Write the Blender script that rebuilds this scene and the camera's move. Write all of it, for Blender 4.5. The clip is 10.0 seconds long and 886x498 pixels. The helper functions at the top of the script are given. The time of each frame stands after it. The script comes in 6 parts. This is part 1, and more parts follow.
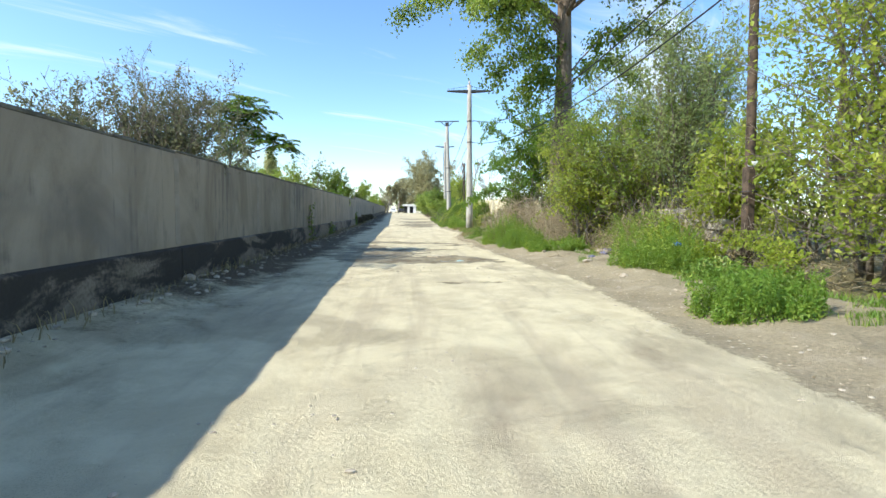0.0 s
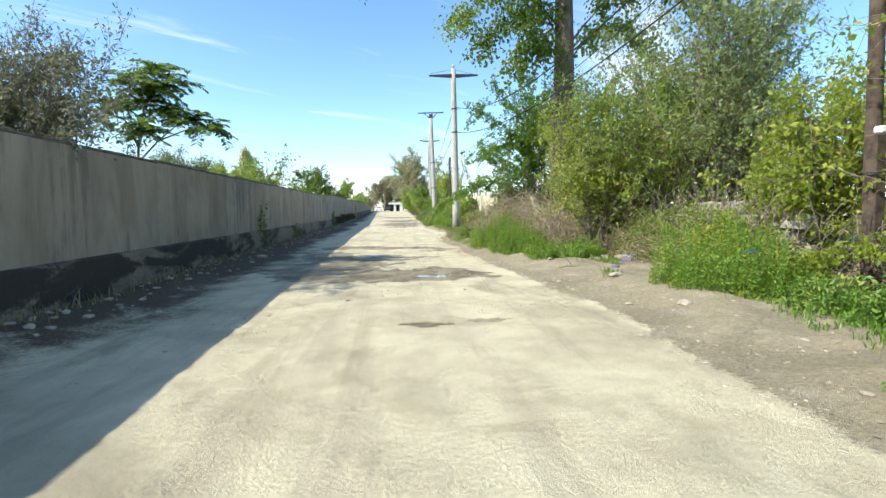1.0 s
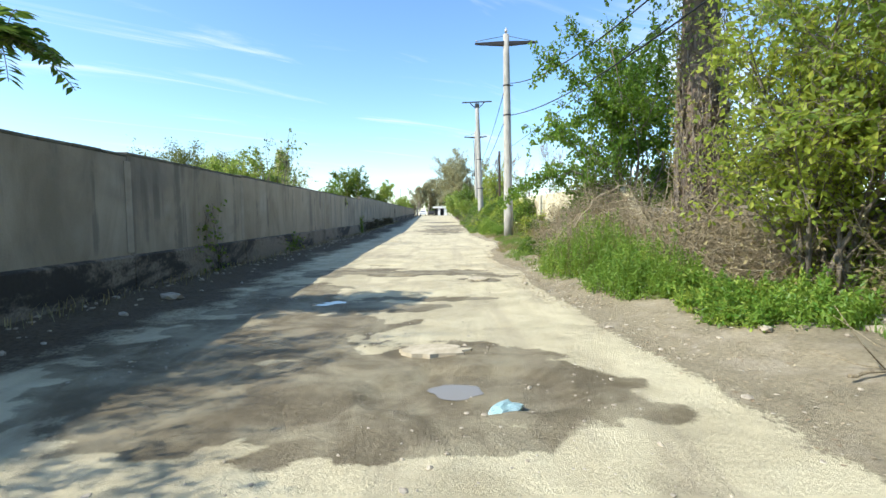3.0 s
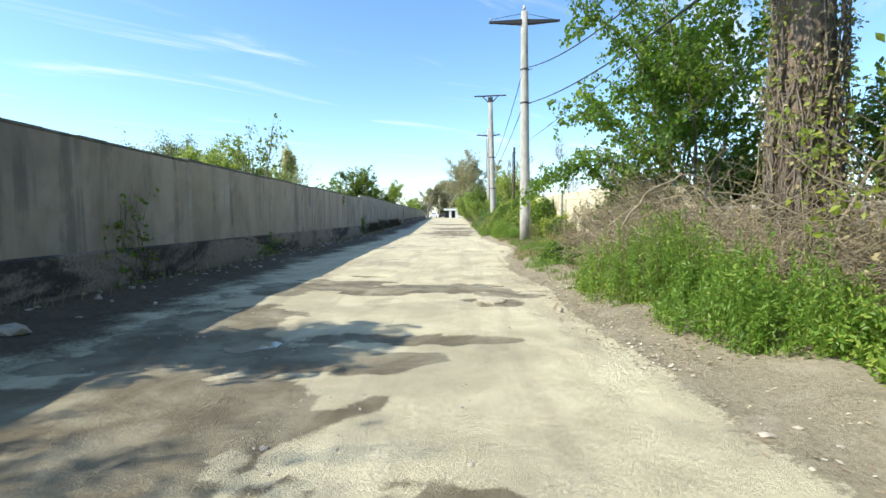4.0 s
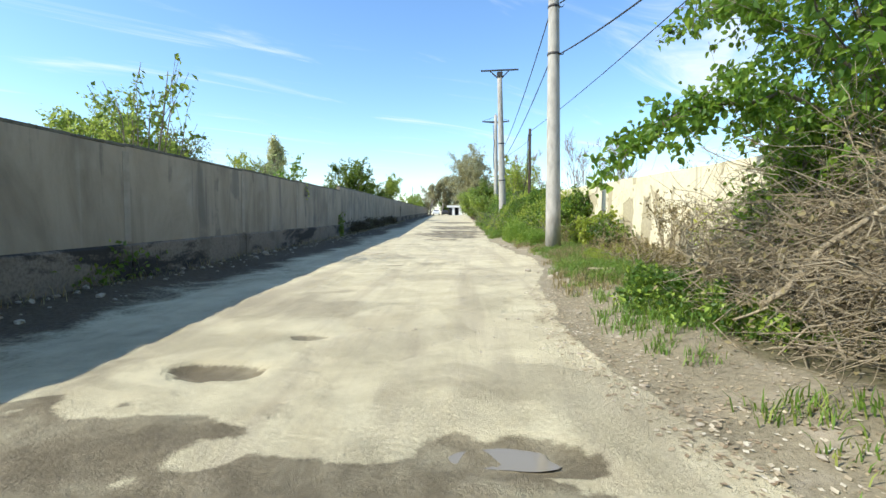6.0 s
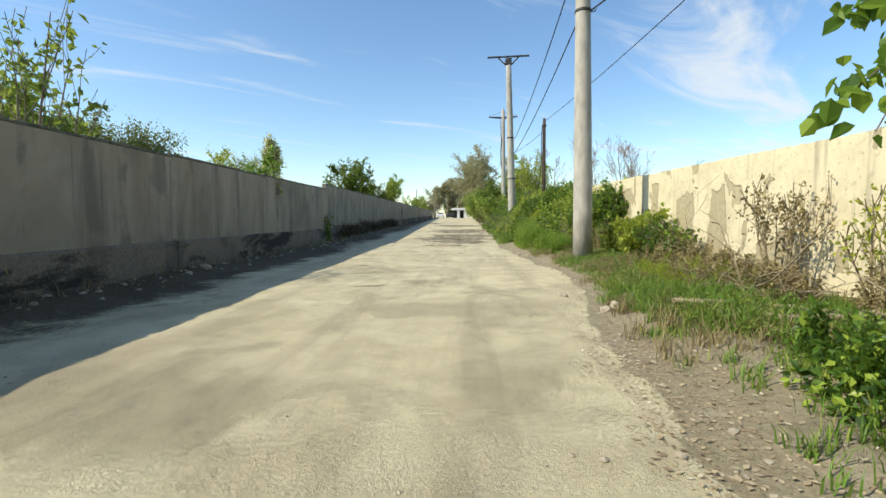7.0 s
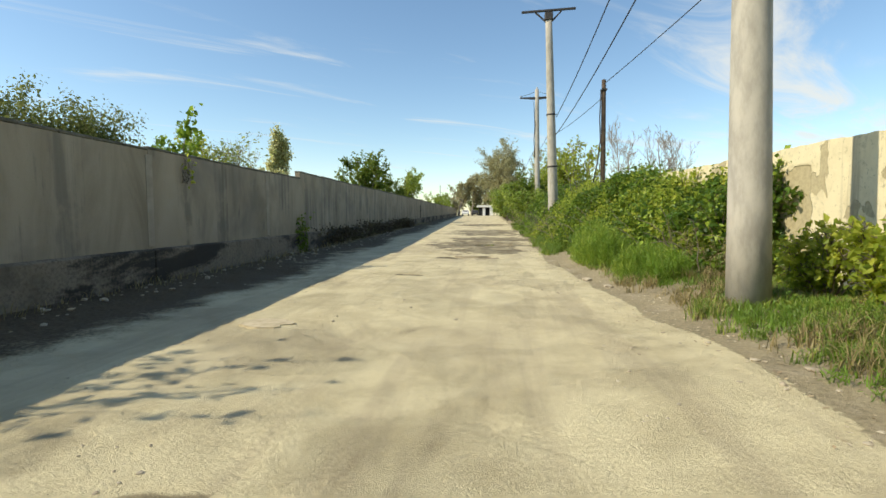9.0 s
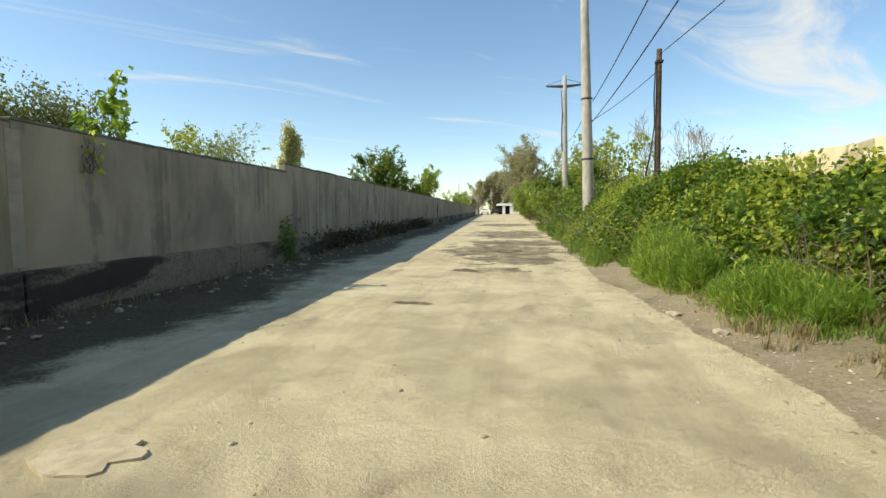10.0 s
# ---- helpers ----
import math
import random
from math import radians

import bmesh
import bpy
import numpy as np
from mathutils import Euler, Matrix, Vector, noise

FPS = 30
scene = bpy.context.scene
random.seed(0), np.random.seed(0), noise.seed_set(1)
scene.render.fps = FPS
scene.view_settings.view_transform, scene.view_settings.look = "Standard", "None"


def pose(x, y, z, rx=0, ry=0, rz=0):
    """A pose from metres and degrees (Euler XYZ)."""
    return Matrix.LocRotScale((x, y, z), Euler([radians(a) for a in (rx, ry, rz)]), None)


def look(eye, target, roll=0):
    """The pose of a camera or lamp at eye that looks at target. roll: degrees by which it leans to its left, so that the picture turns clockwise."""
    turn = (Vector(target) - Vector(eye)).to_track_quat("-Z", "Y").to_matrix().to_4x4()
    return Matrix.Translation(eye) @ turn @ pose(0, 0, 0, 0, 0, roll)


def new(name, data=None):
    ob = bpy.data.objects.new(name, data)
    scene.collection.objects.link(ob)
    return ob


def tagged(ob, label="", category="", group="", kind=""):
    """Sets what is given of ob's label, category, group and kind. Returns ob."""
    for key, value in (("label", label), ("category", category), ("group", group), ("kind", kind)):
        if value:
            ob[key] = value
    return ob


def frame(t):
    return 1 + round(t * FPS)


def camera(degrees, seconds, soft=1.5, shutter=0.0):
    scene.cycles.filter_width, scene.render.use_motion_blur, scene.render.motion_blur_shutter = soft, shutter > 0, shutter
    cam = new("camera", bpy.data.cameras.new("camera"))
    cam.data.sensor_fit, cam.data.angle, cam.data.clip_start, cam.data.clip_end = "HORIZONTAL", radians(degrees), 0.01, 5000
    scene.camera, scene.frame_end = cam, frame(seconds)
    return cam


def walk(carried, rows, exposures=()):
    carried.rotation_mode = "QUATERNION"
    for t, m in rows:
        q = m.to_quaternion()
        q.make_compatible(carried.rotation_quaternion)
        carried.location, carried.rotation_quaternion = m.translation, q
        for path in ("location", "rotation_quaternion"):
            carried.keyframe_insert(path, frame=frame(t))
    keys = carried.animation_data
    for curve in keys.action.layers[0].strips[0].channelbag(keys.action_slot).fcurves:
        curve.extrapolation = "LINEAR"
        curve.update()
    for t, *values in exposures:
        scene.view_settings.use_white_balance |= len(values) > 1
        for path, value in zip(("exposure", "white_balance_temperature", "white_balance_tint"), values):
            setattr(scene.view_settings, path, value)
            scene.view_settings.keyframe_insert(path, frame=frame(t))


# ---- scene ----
cam = camera(84.9, 10.0)
PATH = [
    (0, (-0.469, -4.416, 1.215), (-0.345, -2.425, 1.068), 0.8),
    (0.5, (-0.278, -2.887, 1.222), (-0.12, -0.898, 1.08), 1.2),
    (1, (-0.013, -1.27, 1.246), (0.157, 0.716, 1.089), -0.2),
    (1.5, (0.17, 0.322, 1.223), (0.326, 2.311, 1.084), -0.3),
    (2, (0.274, 1.905, 1.244), (0.371, 3.897, 1.106), -0.4),
    (2.5, (0.302, 3.464, 1.259), (0.334, 5.458, 1.116), -0.4),
    (4, (0.505, 7.5, 1.126), (0.441, 9.495, 0.998), 0.3),
    (4.5, (0.525, 9.037, 1.147), (0.459, 11.032, 1.016), 0.6),
    (5, (0.552, 10.544, 1.15), (0.484, 12.539, 1.024), 0.9),
    (5.5, (0.577, 11.933, 1.161), (0.506, 13.927, 1.017), 0.6),
    (7, (0.578, 16.532, 1.092), (0.477, 18.525, 0.965), 0.3),
    (7.5, (0.571, 18.061, 1.094), (0.454, 20.054, 0.966), -0.0),
    (8, (0.56, 19.644, 1.121), (0.427, 21.636, 0.994), -0.1),
    (8.5, (0.491, 20.993, 1.158), (0.326, 22.982, 1.031), -0.3),
    (9, (0.411, 22.458, 1.179), (0.206, 24.443, 1.041), -0.0),
    (9.5, (0.306, 23.828, 1.221), (0.063, 25.808, 1.084), -0.2),
    (10, (0.139, 25.27, 1.248), (-0.143, 27.245, 1.104), -0.1),
]
walk(cam, [(t, look(eye, target, roll)) for t, eye, target, roll in PATH],
     [(0.0, 0.52, 5980, 8), (5.5, 0.48, 5900, 8), (7.0, 0.05, 6500, 6), (7.5, -0.04, 6950, 5), (8.8, 0.0, 7150, 5), (10.0, 0.06, 7150, 5)])

# ---------------- light, sky, exposure ----------------
SUN_TURN = radians(-22.0)     # the sun stands left of the road, a little behind
SUN_HEIGHT = radians(40.3)
TO_SUN = Vector((-math.cos(SUN_TURN) * math.cos(SUN_HEIGHT), math.sin(SUN_TURN) * math.cos(SUN_HEIGHT), math.sin(SUN_HEIGHT)))
sun_data = bpy.data.lights.new("sun", "SUN")
sun_data.energy, sun_data.angle, sun_data.color = 5.0, radians(0.6), (1.0, 0.92, 0.78)
sun = new("sun", sun_data)
sun.matrix_world = look((0, 0, 60), Vector((0, 0, 60)) - TO_SUN)

world = bpy.data.worlds.new("sky")
scene.world = world
world.use_nodes = True
wn, wl = world.node_tree.nodes, world.node_tree.links
wn.clear()


def wnode(kind, **values):
    node = wn.new(kind)
    for key, value in values.items():
        node.inputs[key].default_value = value
    return node


sky = wn.new("ShaderNodeTexSky")
sky.sky_type, sky.sun_disc = "NISHITA", False
sky.sun_elevation, sky.sun_rotation = SUN_HEIGHT, math.atan2(TO_SUN.x, TO_SUN.y)
sky.altitude, sky.air_density, sky.dust_density, sky.ozone_density = 100, 1.0, 0.35, 2.2
way = wn.new("ShaderNodeTexCoord")
split = wn.new("ShaderNodeSeparateXYZ")
wl.new(way.outputs["Generated"], split.inputs[0])
low = wn.new("ShaderNodeMath")
low.operation = "MAXIMUM"
low.inputs[1].default_value = 0.06
wl.new(split.outputs["Z"], low.inputs[0])
flat = wn.new("ShaderNodeVectorMath")
flat.operation = "DIVIDE"
wl.new(way.outputs["Generated"], flat.inputs[0])
wl.new(low.outputs[0], flat.inputs[1])
aside = wn.new("ShaderNodeMapping")
aside.inputs["Rotation"].default_value = (0, 0, radians(-48))
wl.new(flat.outputs[0], aside.inputs[0])
turned = wn.new("ShaderNodeMapping")
turned.inputs["Scale"].default_value = (0.17, 0.62, 0.0)
turned.inputs["Location"].default_value = (2.3, 0.45, 0.0)
wl.new(aside.outputs[0], turned.inputs[0])
wisps = wnode("ShaderNodeTexNoise", Scale=2.3, Detail=10.0, Roughness=0.62, Distortion=0.9)
wl.new(turned.outputs[0], wisps.inputs["Vector"])
# a broad field of cirrus stands to the right of the road
cirrus = wn.new("ShaderNodeVectorMath")
cirrus.operation = "DOT_PRODUCT"
cirrus.inputs[1].default_value = Vector((0.50, 0.83, 0.25)).normalized()
wl.new(way.outputs["Generated"], cirrus.inputs[0])
near = wn.new("ShaderNodeMapRange")
near.inputs["From Min"].default_value, near.inputs["From Max"].default_value = 0.955, 0.995
near.inputs["To Min"].default_value, near.inputs["To Max"].default_value = 0.03, 0.145
wl.new(cirrus.outputs["Value"], near.inputs[0])
total = wn.new("ShaderNodeMath")
wl.new(wisps.outputs[0], total.inputs[0])
wl.new(near.outputs[0], total.inputs[1])
ramp = wn.new("ShaderNodeMapRange")
ramp.interpolation_type = "SMOOTHSTEP"
ramp.inputs["From Min"].default_value, ramp.inputs["From Max"].default_value = 0.58, 0.86
wl.new(total.outputs[0], ramp.inputs[0])
cover = wn.new("ShaderNodeMath")
cover.operation = "MULTIPLY"
cover.use_clamp = True
wl.new(ramp.outputs[0], cover.inputs[0])
cover.inputs[1].default_value = 0.85
mixed = wn.new("ShaderNodeMix")
mixed.data_type = "RGBA"
wl.new(cover.outputs[0], mixed.inputs["Factor"])
vivid = wnode("ShaderNodeHueSaturation", Saturation=1.08, Value=1.42, Hue=0.4995)
wl.new(sky.outputs[0], vivid.inputs["Color"])
wl.new(vivid.outputs[0], mixed.inputs["A"])
mixed.inputs["B"].default_value = (6.2, 6.4, 6.7, 1.0)
glow = wnode("ShaderNodeBackground", Strength=0.135)
wl.new(mixed.outputs["Result"], glow.inputs["Color"])
wout = wn.new("ShaderNodeOutputWorld")
wl.new(glow.outputs[0], wout.inputs["Surface"])

# ---------------- materials ----------------


class Look:
    """A node material in the making: short calls that return sockets."""

    def __init__(self, name, rough=0.8, metal=0.0):
        self.mat = bpy.data.materials.new(name)
        self.mat.use_nodes = True
        self.tree = self.mat.node_tree
        self.bsdf = self.tree.nodes["Principled BSDF"]
        self.bsdf.inputs["Roughness"].default_value = rough
        self.bsdf.inputs["Metallic"].default_value = metal
        self.bsdf.inputs["Specular IOR Level"].default_value = 0.25

    def add(self, kind):
        return self.tree.nodes.new(kind)

    def link(self, a, b):
        if isinstance(a, bpy.types.NodeSocket):
            self.tree.links.new(a, b)
        else:
            b.default_value = a

    def place(self, scale=(1, 1, 1), source="Object"):
        coord, m = self.add("ShaderNodeTexCoord"), self.add("ShaderNodeMapping")
        m.inputs["Scale"].default_value = scale
        self.link(coord.outputs[source], m.inputs[0])
        return m.outputs[0]

    def world_place(self, scale=(1, 1, 1)):
        geo, m = self.add("ShaderNodeNewGeometry"), self.add("ShaderNodeMapping")
        m.inputs["Scale"].default_value = scale
        self.link(geo.outputs["Position"], m.inputs[0])
        return m.outputs[0]

    def noise(self, vector, scale=5.0, detail=5.0, rough=0.6, distort=0.0):
        n = self.add("ShaderNodeTexNoise")
        for key, value in (("Scale", scale), ("Detail", detail), ("Roughness", rough), ("Distortion", distort)):
            n.inputs[key].default_value = value
        self.link(vector, n.inputs["Vector"])
        return n.outputs[0]

    def cells(self, vector, scale=5.0, feature="F1"):
        n = self.add("ShaderNodeTexVoronoi")
        n.feature = feature
        n.inputs["Scale"].default_value = scale
        self.link(vector, n.inputs["Vector"])
        return n.outputs["Distance"]

    def span(self, value, a, b, c=0.0, d=1.0, soft=True):
        n = self.add("ShaderNodeMapRange")
        n.interpolation_type = "SMOOTHSTEP" if soft else "LINEAR"
        for key, v in (("From Min", a), ("From Max", b), ("To Min", c), ("To Max", d)):
            n.inputs[key].default_value = v
        self.link(value, n.inputs[0])
        return n.outputs[0]

    def math(self, how, a, b):
        n = self.add("ShaderNodeMath")
        n.operation = how
        self.link(a, n.inputs[0])
        self.link(b, n.inputs[1])
        return n.outputs[0]

    def mix(self, factor, a, b):
        n = self.add("ShaderNodeMix")
        n.data_type = "RGBA"
        self.link(factor, n.inputs["Factor"])
        for key, v in (("A", a), ("B", b)):
            self.link(v if isinstance(v, bpy.types.NodeSocket) else (*v, 1.0), n.inputs[key])
        return n.outputs["Result"]

    def attribute(self, name):
        n = self.add("ShaderNodeAttribute")
        n.attribute_name = name
        return n.outputs["Fac"]

    def bump(self, height, strength=0.5, distance=0.01):
        n = self.add("ShaderNodeBump")
        n.inputs["Strength"].default_value, n.inputs["Distance"].default_value = strength, distance
        self.link(height, n.inputs["Height"])
        self.link(n.outputs[0], self.bsdf.inputs["Normal"])

    def colour(self, value):
        self.link(value if isinstance(value, bpy.types.NodeSocket) else (*value, 1.0), self.bsdf.inputs["Base Color"])

    def rough(self, value):
        self.link(value, self.bsdf.inputs["Roughness"])


def leaf_look(name, dark, mid, light, see_through=0.52, gloss=0.42):
    """Leaves: each one its own tint, light comes through them."""
    k = Look(name, gloss)
    geo = k.add("ShaderNodeNewGeometry")
    r = geo.outputs["Random Per Island"]
    patch = k.noise(k.world_place(), 1.3, 2.0)
    tint = k.mix(k.span(r, 0.0, 0.6), dark, mid)
    tint = k.mix(k.span(k.math("MULTIPLY", r, k.span(patch, 0.3, 0.7, 0.6, 1.2)), 0.55, 1.0), tint, light)
    k.colour(tint)
    k.bsdf.inputs["Specular IOR Level"].default_value = 0.35
    thin = k.add("ShaderNodeBsdfTranslucent")
    warm = k.mix(0.7, tint, light)
    k.link(warm, thin.inputs["Color"])
    both = k.add("ShaderNodeMixShader")
    both.inputs[0].default_value = see_through
    k.link(k.bsdf.outputs[0], both.inputs[1])
    k.link(thin.outputs[0], both.inputs[2])
    k.link(both.outputs[0], k.tree.nodes["Material Output"].inputs["Surface"])
    return k.mat


def bark_look(name, dark, light, scale=(14, 14, 3)):
    k = Look(name, 0.9)
    v = k.place(scale)
    n = k.noise(v, 1.0, 6.0, 0.7, 0.8)
    big = k.noise(k.place((1.5, 1.5, 0.6)), 1.0, 3.0)
    k.colour(k.mix(k.span(big, 0.4, 0.7, 0.0, 0.5), k.mix(k.span(n, 0.3, 0.7), dark, light), light))
    k.bump(n, 1.0, 0.05)
    return k.mat


def ground_look():
    k = Look("dirt_road", 0.95)
    v = k.world_place()
    big = k.noise(v, 0.35, 4.0, 0.6)
    mid = k.noise(v, 1.7, 6.0, 0.65, 0.4)
    fine = k.noise(v, 24.0, 6.0, 0.75)
    grit = k.noise(v, 120.0, 3.0, 0.8)
    along = k.noise(k.world_place((2.2, 0.16, 1.0)), 1.0, 4.0, 0.6, 0.3)
    chips = k.cells(v, 30.0)
    sand = k.mix(k.span(mid, 0.35, 0.68), (0.655, 0.575, 0.37), (0.53, 0.455, 0.285))
    sand = k.mix(k.span(along, 0.48, 0.66, 0.0, 0.5), sand, (0.40, 0.33, 0.22))
    smear = k.noise(k.world_place((1.0, 0.55, 1.0)), 0.9, 5.0, 0.6, 0.8)
    sand = k.mix(k.span(smear, 0.55, 0.69, 0.0, 0.5), sand, (0.30, 0.245, 0.16))
    sand = k.mix(k.span(big, 0.45, 0.75, 0.0, 0.5), sand, (0.42, 0.35, 0.24))
    sand = k.mix(k.span(fine, 0.52, 0.75, 0.0, 0.28), sand, (0.33, 0.28, 0.20))
    sand = k.mix(k.span(chips, 0.0, 0.16, 0.35, 0.0), sand, (0.66, 0.62, 0.55))
    rough_zone = k.span(k.noise(v, 0.7, 4.0, 0.6, 0.5), 0.46, 0.62)
    specks = k.math("MULTIPLY", k.span(grit, 0.54, 0.66), rough_zone)
    sand = k.mix(k.math("MULTIPLY", specks, 0.55), sand, (0.25, 0.21, 0.15))
    soil = k.mix(k.span(fine, 0.35, 0.7), (0.36, 0.302, 0.192), (0.24, 0.198, 0.122))
    shaded_foot_soil = k.mix(k.span(fine, 0.35, 0.7), (0.15, 0.115, 0.072), (0.075, 0.058, 0.038))
    soil = k.mix(k.span(mid, 0.5, 0.72, 0.0, 0.7), soil, (0.44, 0.37, 0.265))
    turf = k.mix(k.span(fine, 0.4, 0.65), (0.13, 0.12, 0.055), (0.22, 0.175, 0.10))
    edge = k.math("ADD", k.math("MULTIPLY", k.math("SUBTRACT", mid, 0.5), 0.8), k.math("MULTIPLY", k.math("SUBTRACT", fine, 0.5), 0.5))
    verge = k.span(k.math("ADD", k.attribute("verge"), edge), 0.44, 0.56)
    turfy = k.span(k.math("ADD", k.attribute("turf"), edge), 0.38, 0.66)
    ragged = k.math("ADD", k.math("MULTIPLY", edge, 1.2), k.math("ADD", k.math("MULTIPLY", k.math("SUBTRACT", smear, 0.5), 0.9), k.math("MULTIPLY", k.math("SUBTRACT", grit, 0.5), 0.5)))
    wet_shade = k.span(k.math("ADD", k.attribute("wet_shade"), ragged), 0.28, 0.60)
    tint = k.mix(turfy, k.mix(verge, sand, soil), turf)
    # wall-foot soil and the wall's painted shade
    tint = k.mix(k.span(k.math("ADD", k.attribute("foot_soil_shade"), k.math("MULTIPLY", edge, 1.3)), 0.25, 0.75), tint, shaded_foot_soil)
    # mud colour, also carrying painted tree dapples and pothole shade
    tint = k.mix(k.math("MULTIPLY", wet_shade, k.span(mid, 0.35, 0.65, 0.6, 1.0)), tint, (0.17, 0.135, 0.078))
    k.colour(tint)
    k.rough(k.span(wet_shade, 0.0, 1.0, 0.95, 0.7))
    height = k.math("ADD", k.math("MULTIPLY", fine, 1.0), k.math("MULTIPLY", grit, k.span(rough_zone, 0.0, 1.0, 0.25, 0.9)))
    height = k.math("SUBTRACT", height, k.math("MULTIPLY", k.span(chips, 0.0, 0.2), 0.25))
    k.bump(height, 0.85, 0.025)
    return k.mat


def grey_wall_look():
    """Old cast concrete: water streaks from the top, blotches, soot near the foot."""
    k = Look("weathered_concrete", 0.92)
    v = k.world_place()
    streak = k.noise(k.world_place((0.85, 0.85, 0.3)), 1.0, 6.0, 0.62, 1.6)
    blot = k.noise(v, 0.8, 5.0, 0.6, 0.3)
    fine = k.noise(v, 30.0, 5.0, 0.7)
    pits = k.cells(v, 46.0)
    tint = k.mix(k.span(streak, 0.34, 0.74), (0.35, 0.295, 0.218), (0.22, 0.182, 0.128))
    tint = k.mix(k.span(blot, 0.45, 0.75, 0.0, 0.6), tint, (0.40, 0.355, 0.285))
    drip = k.noise(k.world_place((5.0, 5.0, 0.12)), 1.0, 3.0, 0.5, 0.3)
    tint = k.mix(k.span(drip, 0.64, 0.78, 0.0, 0.2), tint, (0.49, 0.455, 0.39))
    tint = k.mix(k.span(k.noise(v, 0.45, 4.0, 0.6, 0.6), 0.50, 0.70, 0.0, 0.55), tint, (0.15, 0.135, 0.115))
    tears = k.noise(k.world_place((2.4, 2.4, 0.10)), 1.0, 5.0, 0.65, 0.4)
    tint = k.mix(k.span(k.math("MULTIPLY", tears, k.span(blot, 0.35, 0.65, 0.75, 1.2)), 0.52, 0.70, 0.0, 0.6), tint, (0.115, 0.10, 0.08))
    tint = k.mix(k.span(fine, 0.55, 0.8, 0.0, 0.4), tint, (0.16, 0.15, 0.135))
    k.colour(tint)
    k.bump(k.math("SUBTRACT", fine, k.math("MULTIPLY", k.span(pits, 0.0, 0.15, 1.0, 0.0), 0.6)), 0.5, 0.01)
    return k.mat


def footing_look():
    """The wall's footing: the same concrete, blackened by soot and damp in long ragged patches."""
    k = Look("sooty_footing", 0.94)
    v = k.world_place()
    fine = k.noise(v, 22.0, 5.0, 0.7)
    blot = k.noise(k.world_place((1.0, 0.45, 1.4)), 0.9, 5.0, 0.62, 0.5)
    damp = k.noise(k.world_place((1.0, 0.8, 0.5)), 2.6, 4.0, 0.6)
    tint = k.mix(k.span(fine, 0.4, 0.7), (0.24, 0.20, 0.15), (0.15, 0.125, 0.095))
    tint = k.mix(k.span(damp, 0.45, 0.7, 0.0, 0.6), tint, (0.10, 0.085, 0.06))
    tint = k.mix(k.span(k.math("ADD", blot, k.math("MULTIPLY", k.math("SUBTRACT", fine, 0.5), 0.12)), 0.46, 0.56, 0.0, 0.92), tint, (0.035, 0.032, 0.028))
    k.colour(tint)
    k.bump(fine, 0.6, 0.012)
    return k.mat


def plain_look(name, a, b, scale=8.0, rough=0.85, metal=0.0, bump=0.3, depth=0.006):
    k = Look(name, rough, metal)
    v = k.place()
    n = k.noise(v, scale, 6.0, 0.65, 0.2)
    m = k.noise(v, scale * 7, 4.0, 0.7)
    k.colour(k.mix(k.span(m, 0.55, 0.8, 0.0, 0.35), k.mix(k.span(n, 0.35, 0.68), a, b), b))
    k.bump(k.math("ADD", n, k.math("MULTIPLY", m, 0.6)), bump, depth)
    return k.mat


def plaster_look():
    """Cream limewash over render, flaked off in ragged patches that show the duller coat beneath."""
    k = Look("flaking_plaster", 0.93)
    v = k.world_place()
    shape = k.noise(k.world_place((0.9, 0.9, 0.6)), 1.9, 3.5, 0.5, 0.4)
    fine = k.noise(v, 14.0, 6.0, 0.7)
    grain = k.noise(v, 70.0, 4.0, 0.7)
    blot = k.noise(v, 2.2, 5.0, 0.65)
    flaked = k.span(k.math("ADD", shape, k.math("MULTIPLY", k.math("SUBTRACT", fine, 0.5), 0.05)), 0.64, 0.65)
    flaked = k.math("MAXIMUM", flaked, k.span(k.math("ADD", k.attribute("bare"), k.math("MULTIPLY", k.math("SUBTRACT", fine, 0.5), 0.25)), 0.42, 0.58))
    coat = k.mix(k.span(blot, 0.4, 0.7, 0.0, 0.7), (0.71, 0.62, 0.405), (0.58, 0.495, 0.31))
    coat = k.mix(k.span(fine, 0.56, 0.68, 0.0, 0.75), coat, (0.36, 0.32, 0.22))
    coat = k.mix(k.span(k.noise(v, 5.5, 5.0, 0.7, 0.6), 0.55, 0.70, 0.0, 0.55), coat, (0.42, 0.365, 0.24))
    under = k.mix(k.span(fine, 0.35, 0.7), (0.47, 0.40, 0.245), (0.36, 0.305, 0.185))
    streak = k.noise(k.world_place((4.0, 4.0, 0.25)), 1.0, 4.0, 0.6)
    tint = k.mix(flaked, coat, under)
    tint = k.mix(k.span(streak, 0.54, 0.70, 0.0, 0.6), tint, (0.29, 0.25, 0.175))
    k.colour(tint)
    height = k.math("ADD", k.math("MULTIPLY", flaked, -1.0), k.math("ADD", k.math("MULTIPLY", fine, 0.3), k.math("MULTIPLY", grain, 0.1)))
    k.bump(height, 0.8, 0.015)
    return k.mat


def pole_look():
    k = Look("spun_concrete", 0.85)
    v = k.place((1, 1, 0.35))
    n = k.noise(v, 6.0, 6.0, 0.65)
    fine = k.noise(k.place(), 60.0, 4.0, 0.7)
    k.colour(k.mix(k.span(n, 0.35, 0.7), (0.47, 0.435, 0.37), (0.33, 0.305, 0.26)))
    k.bump(fine, 0.35, 0.006)
    return k.mat


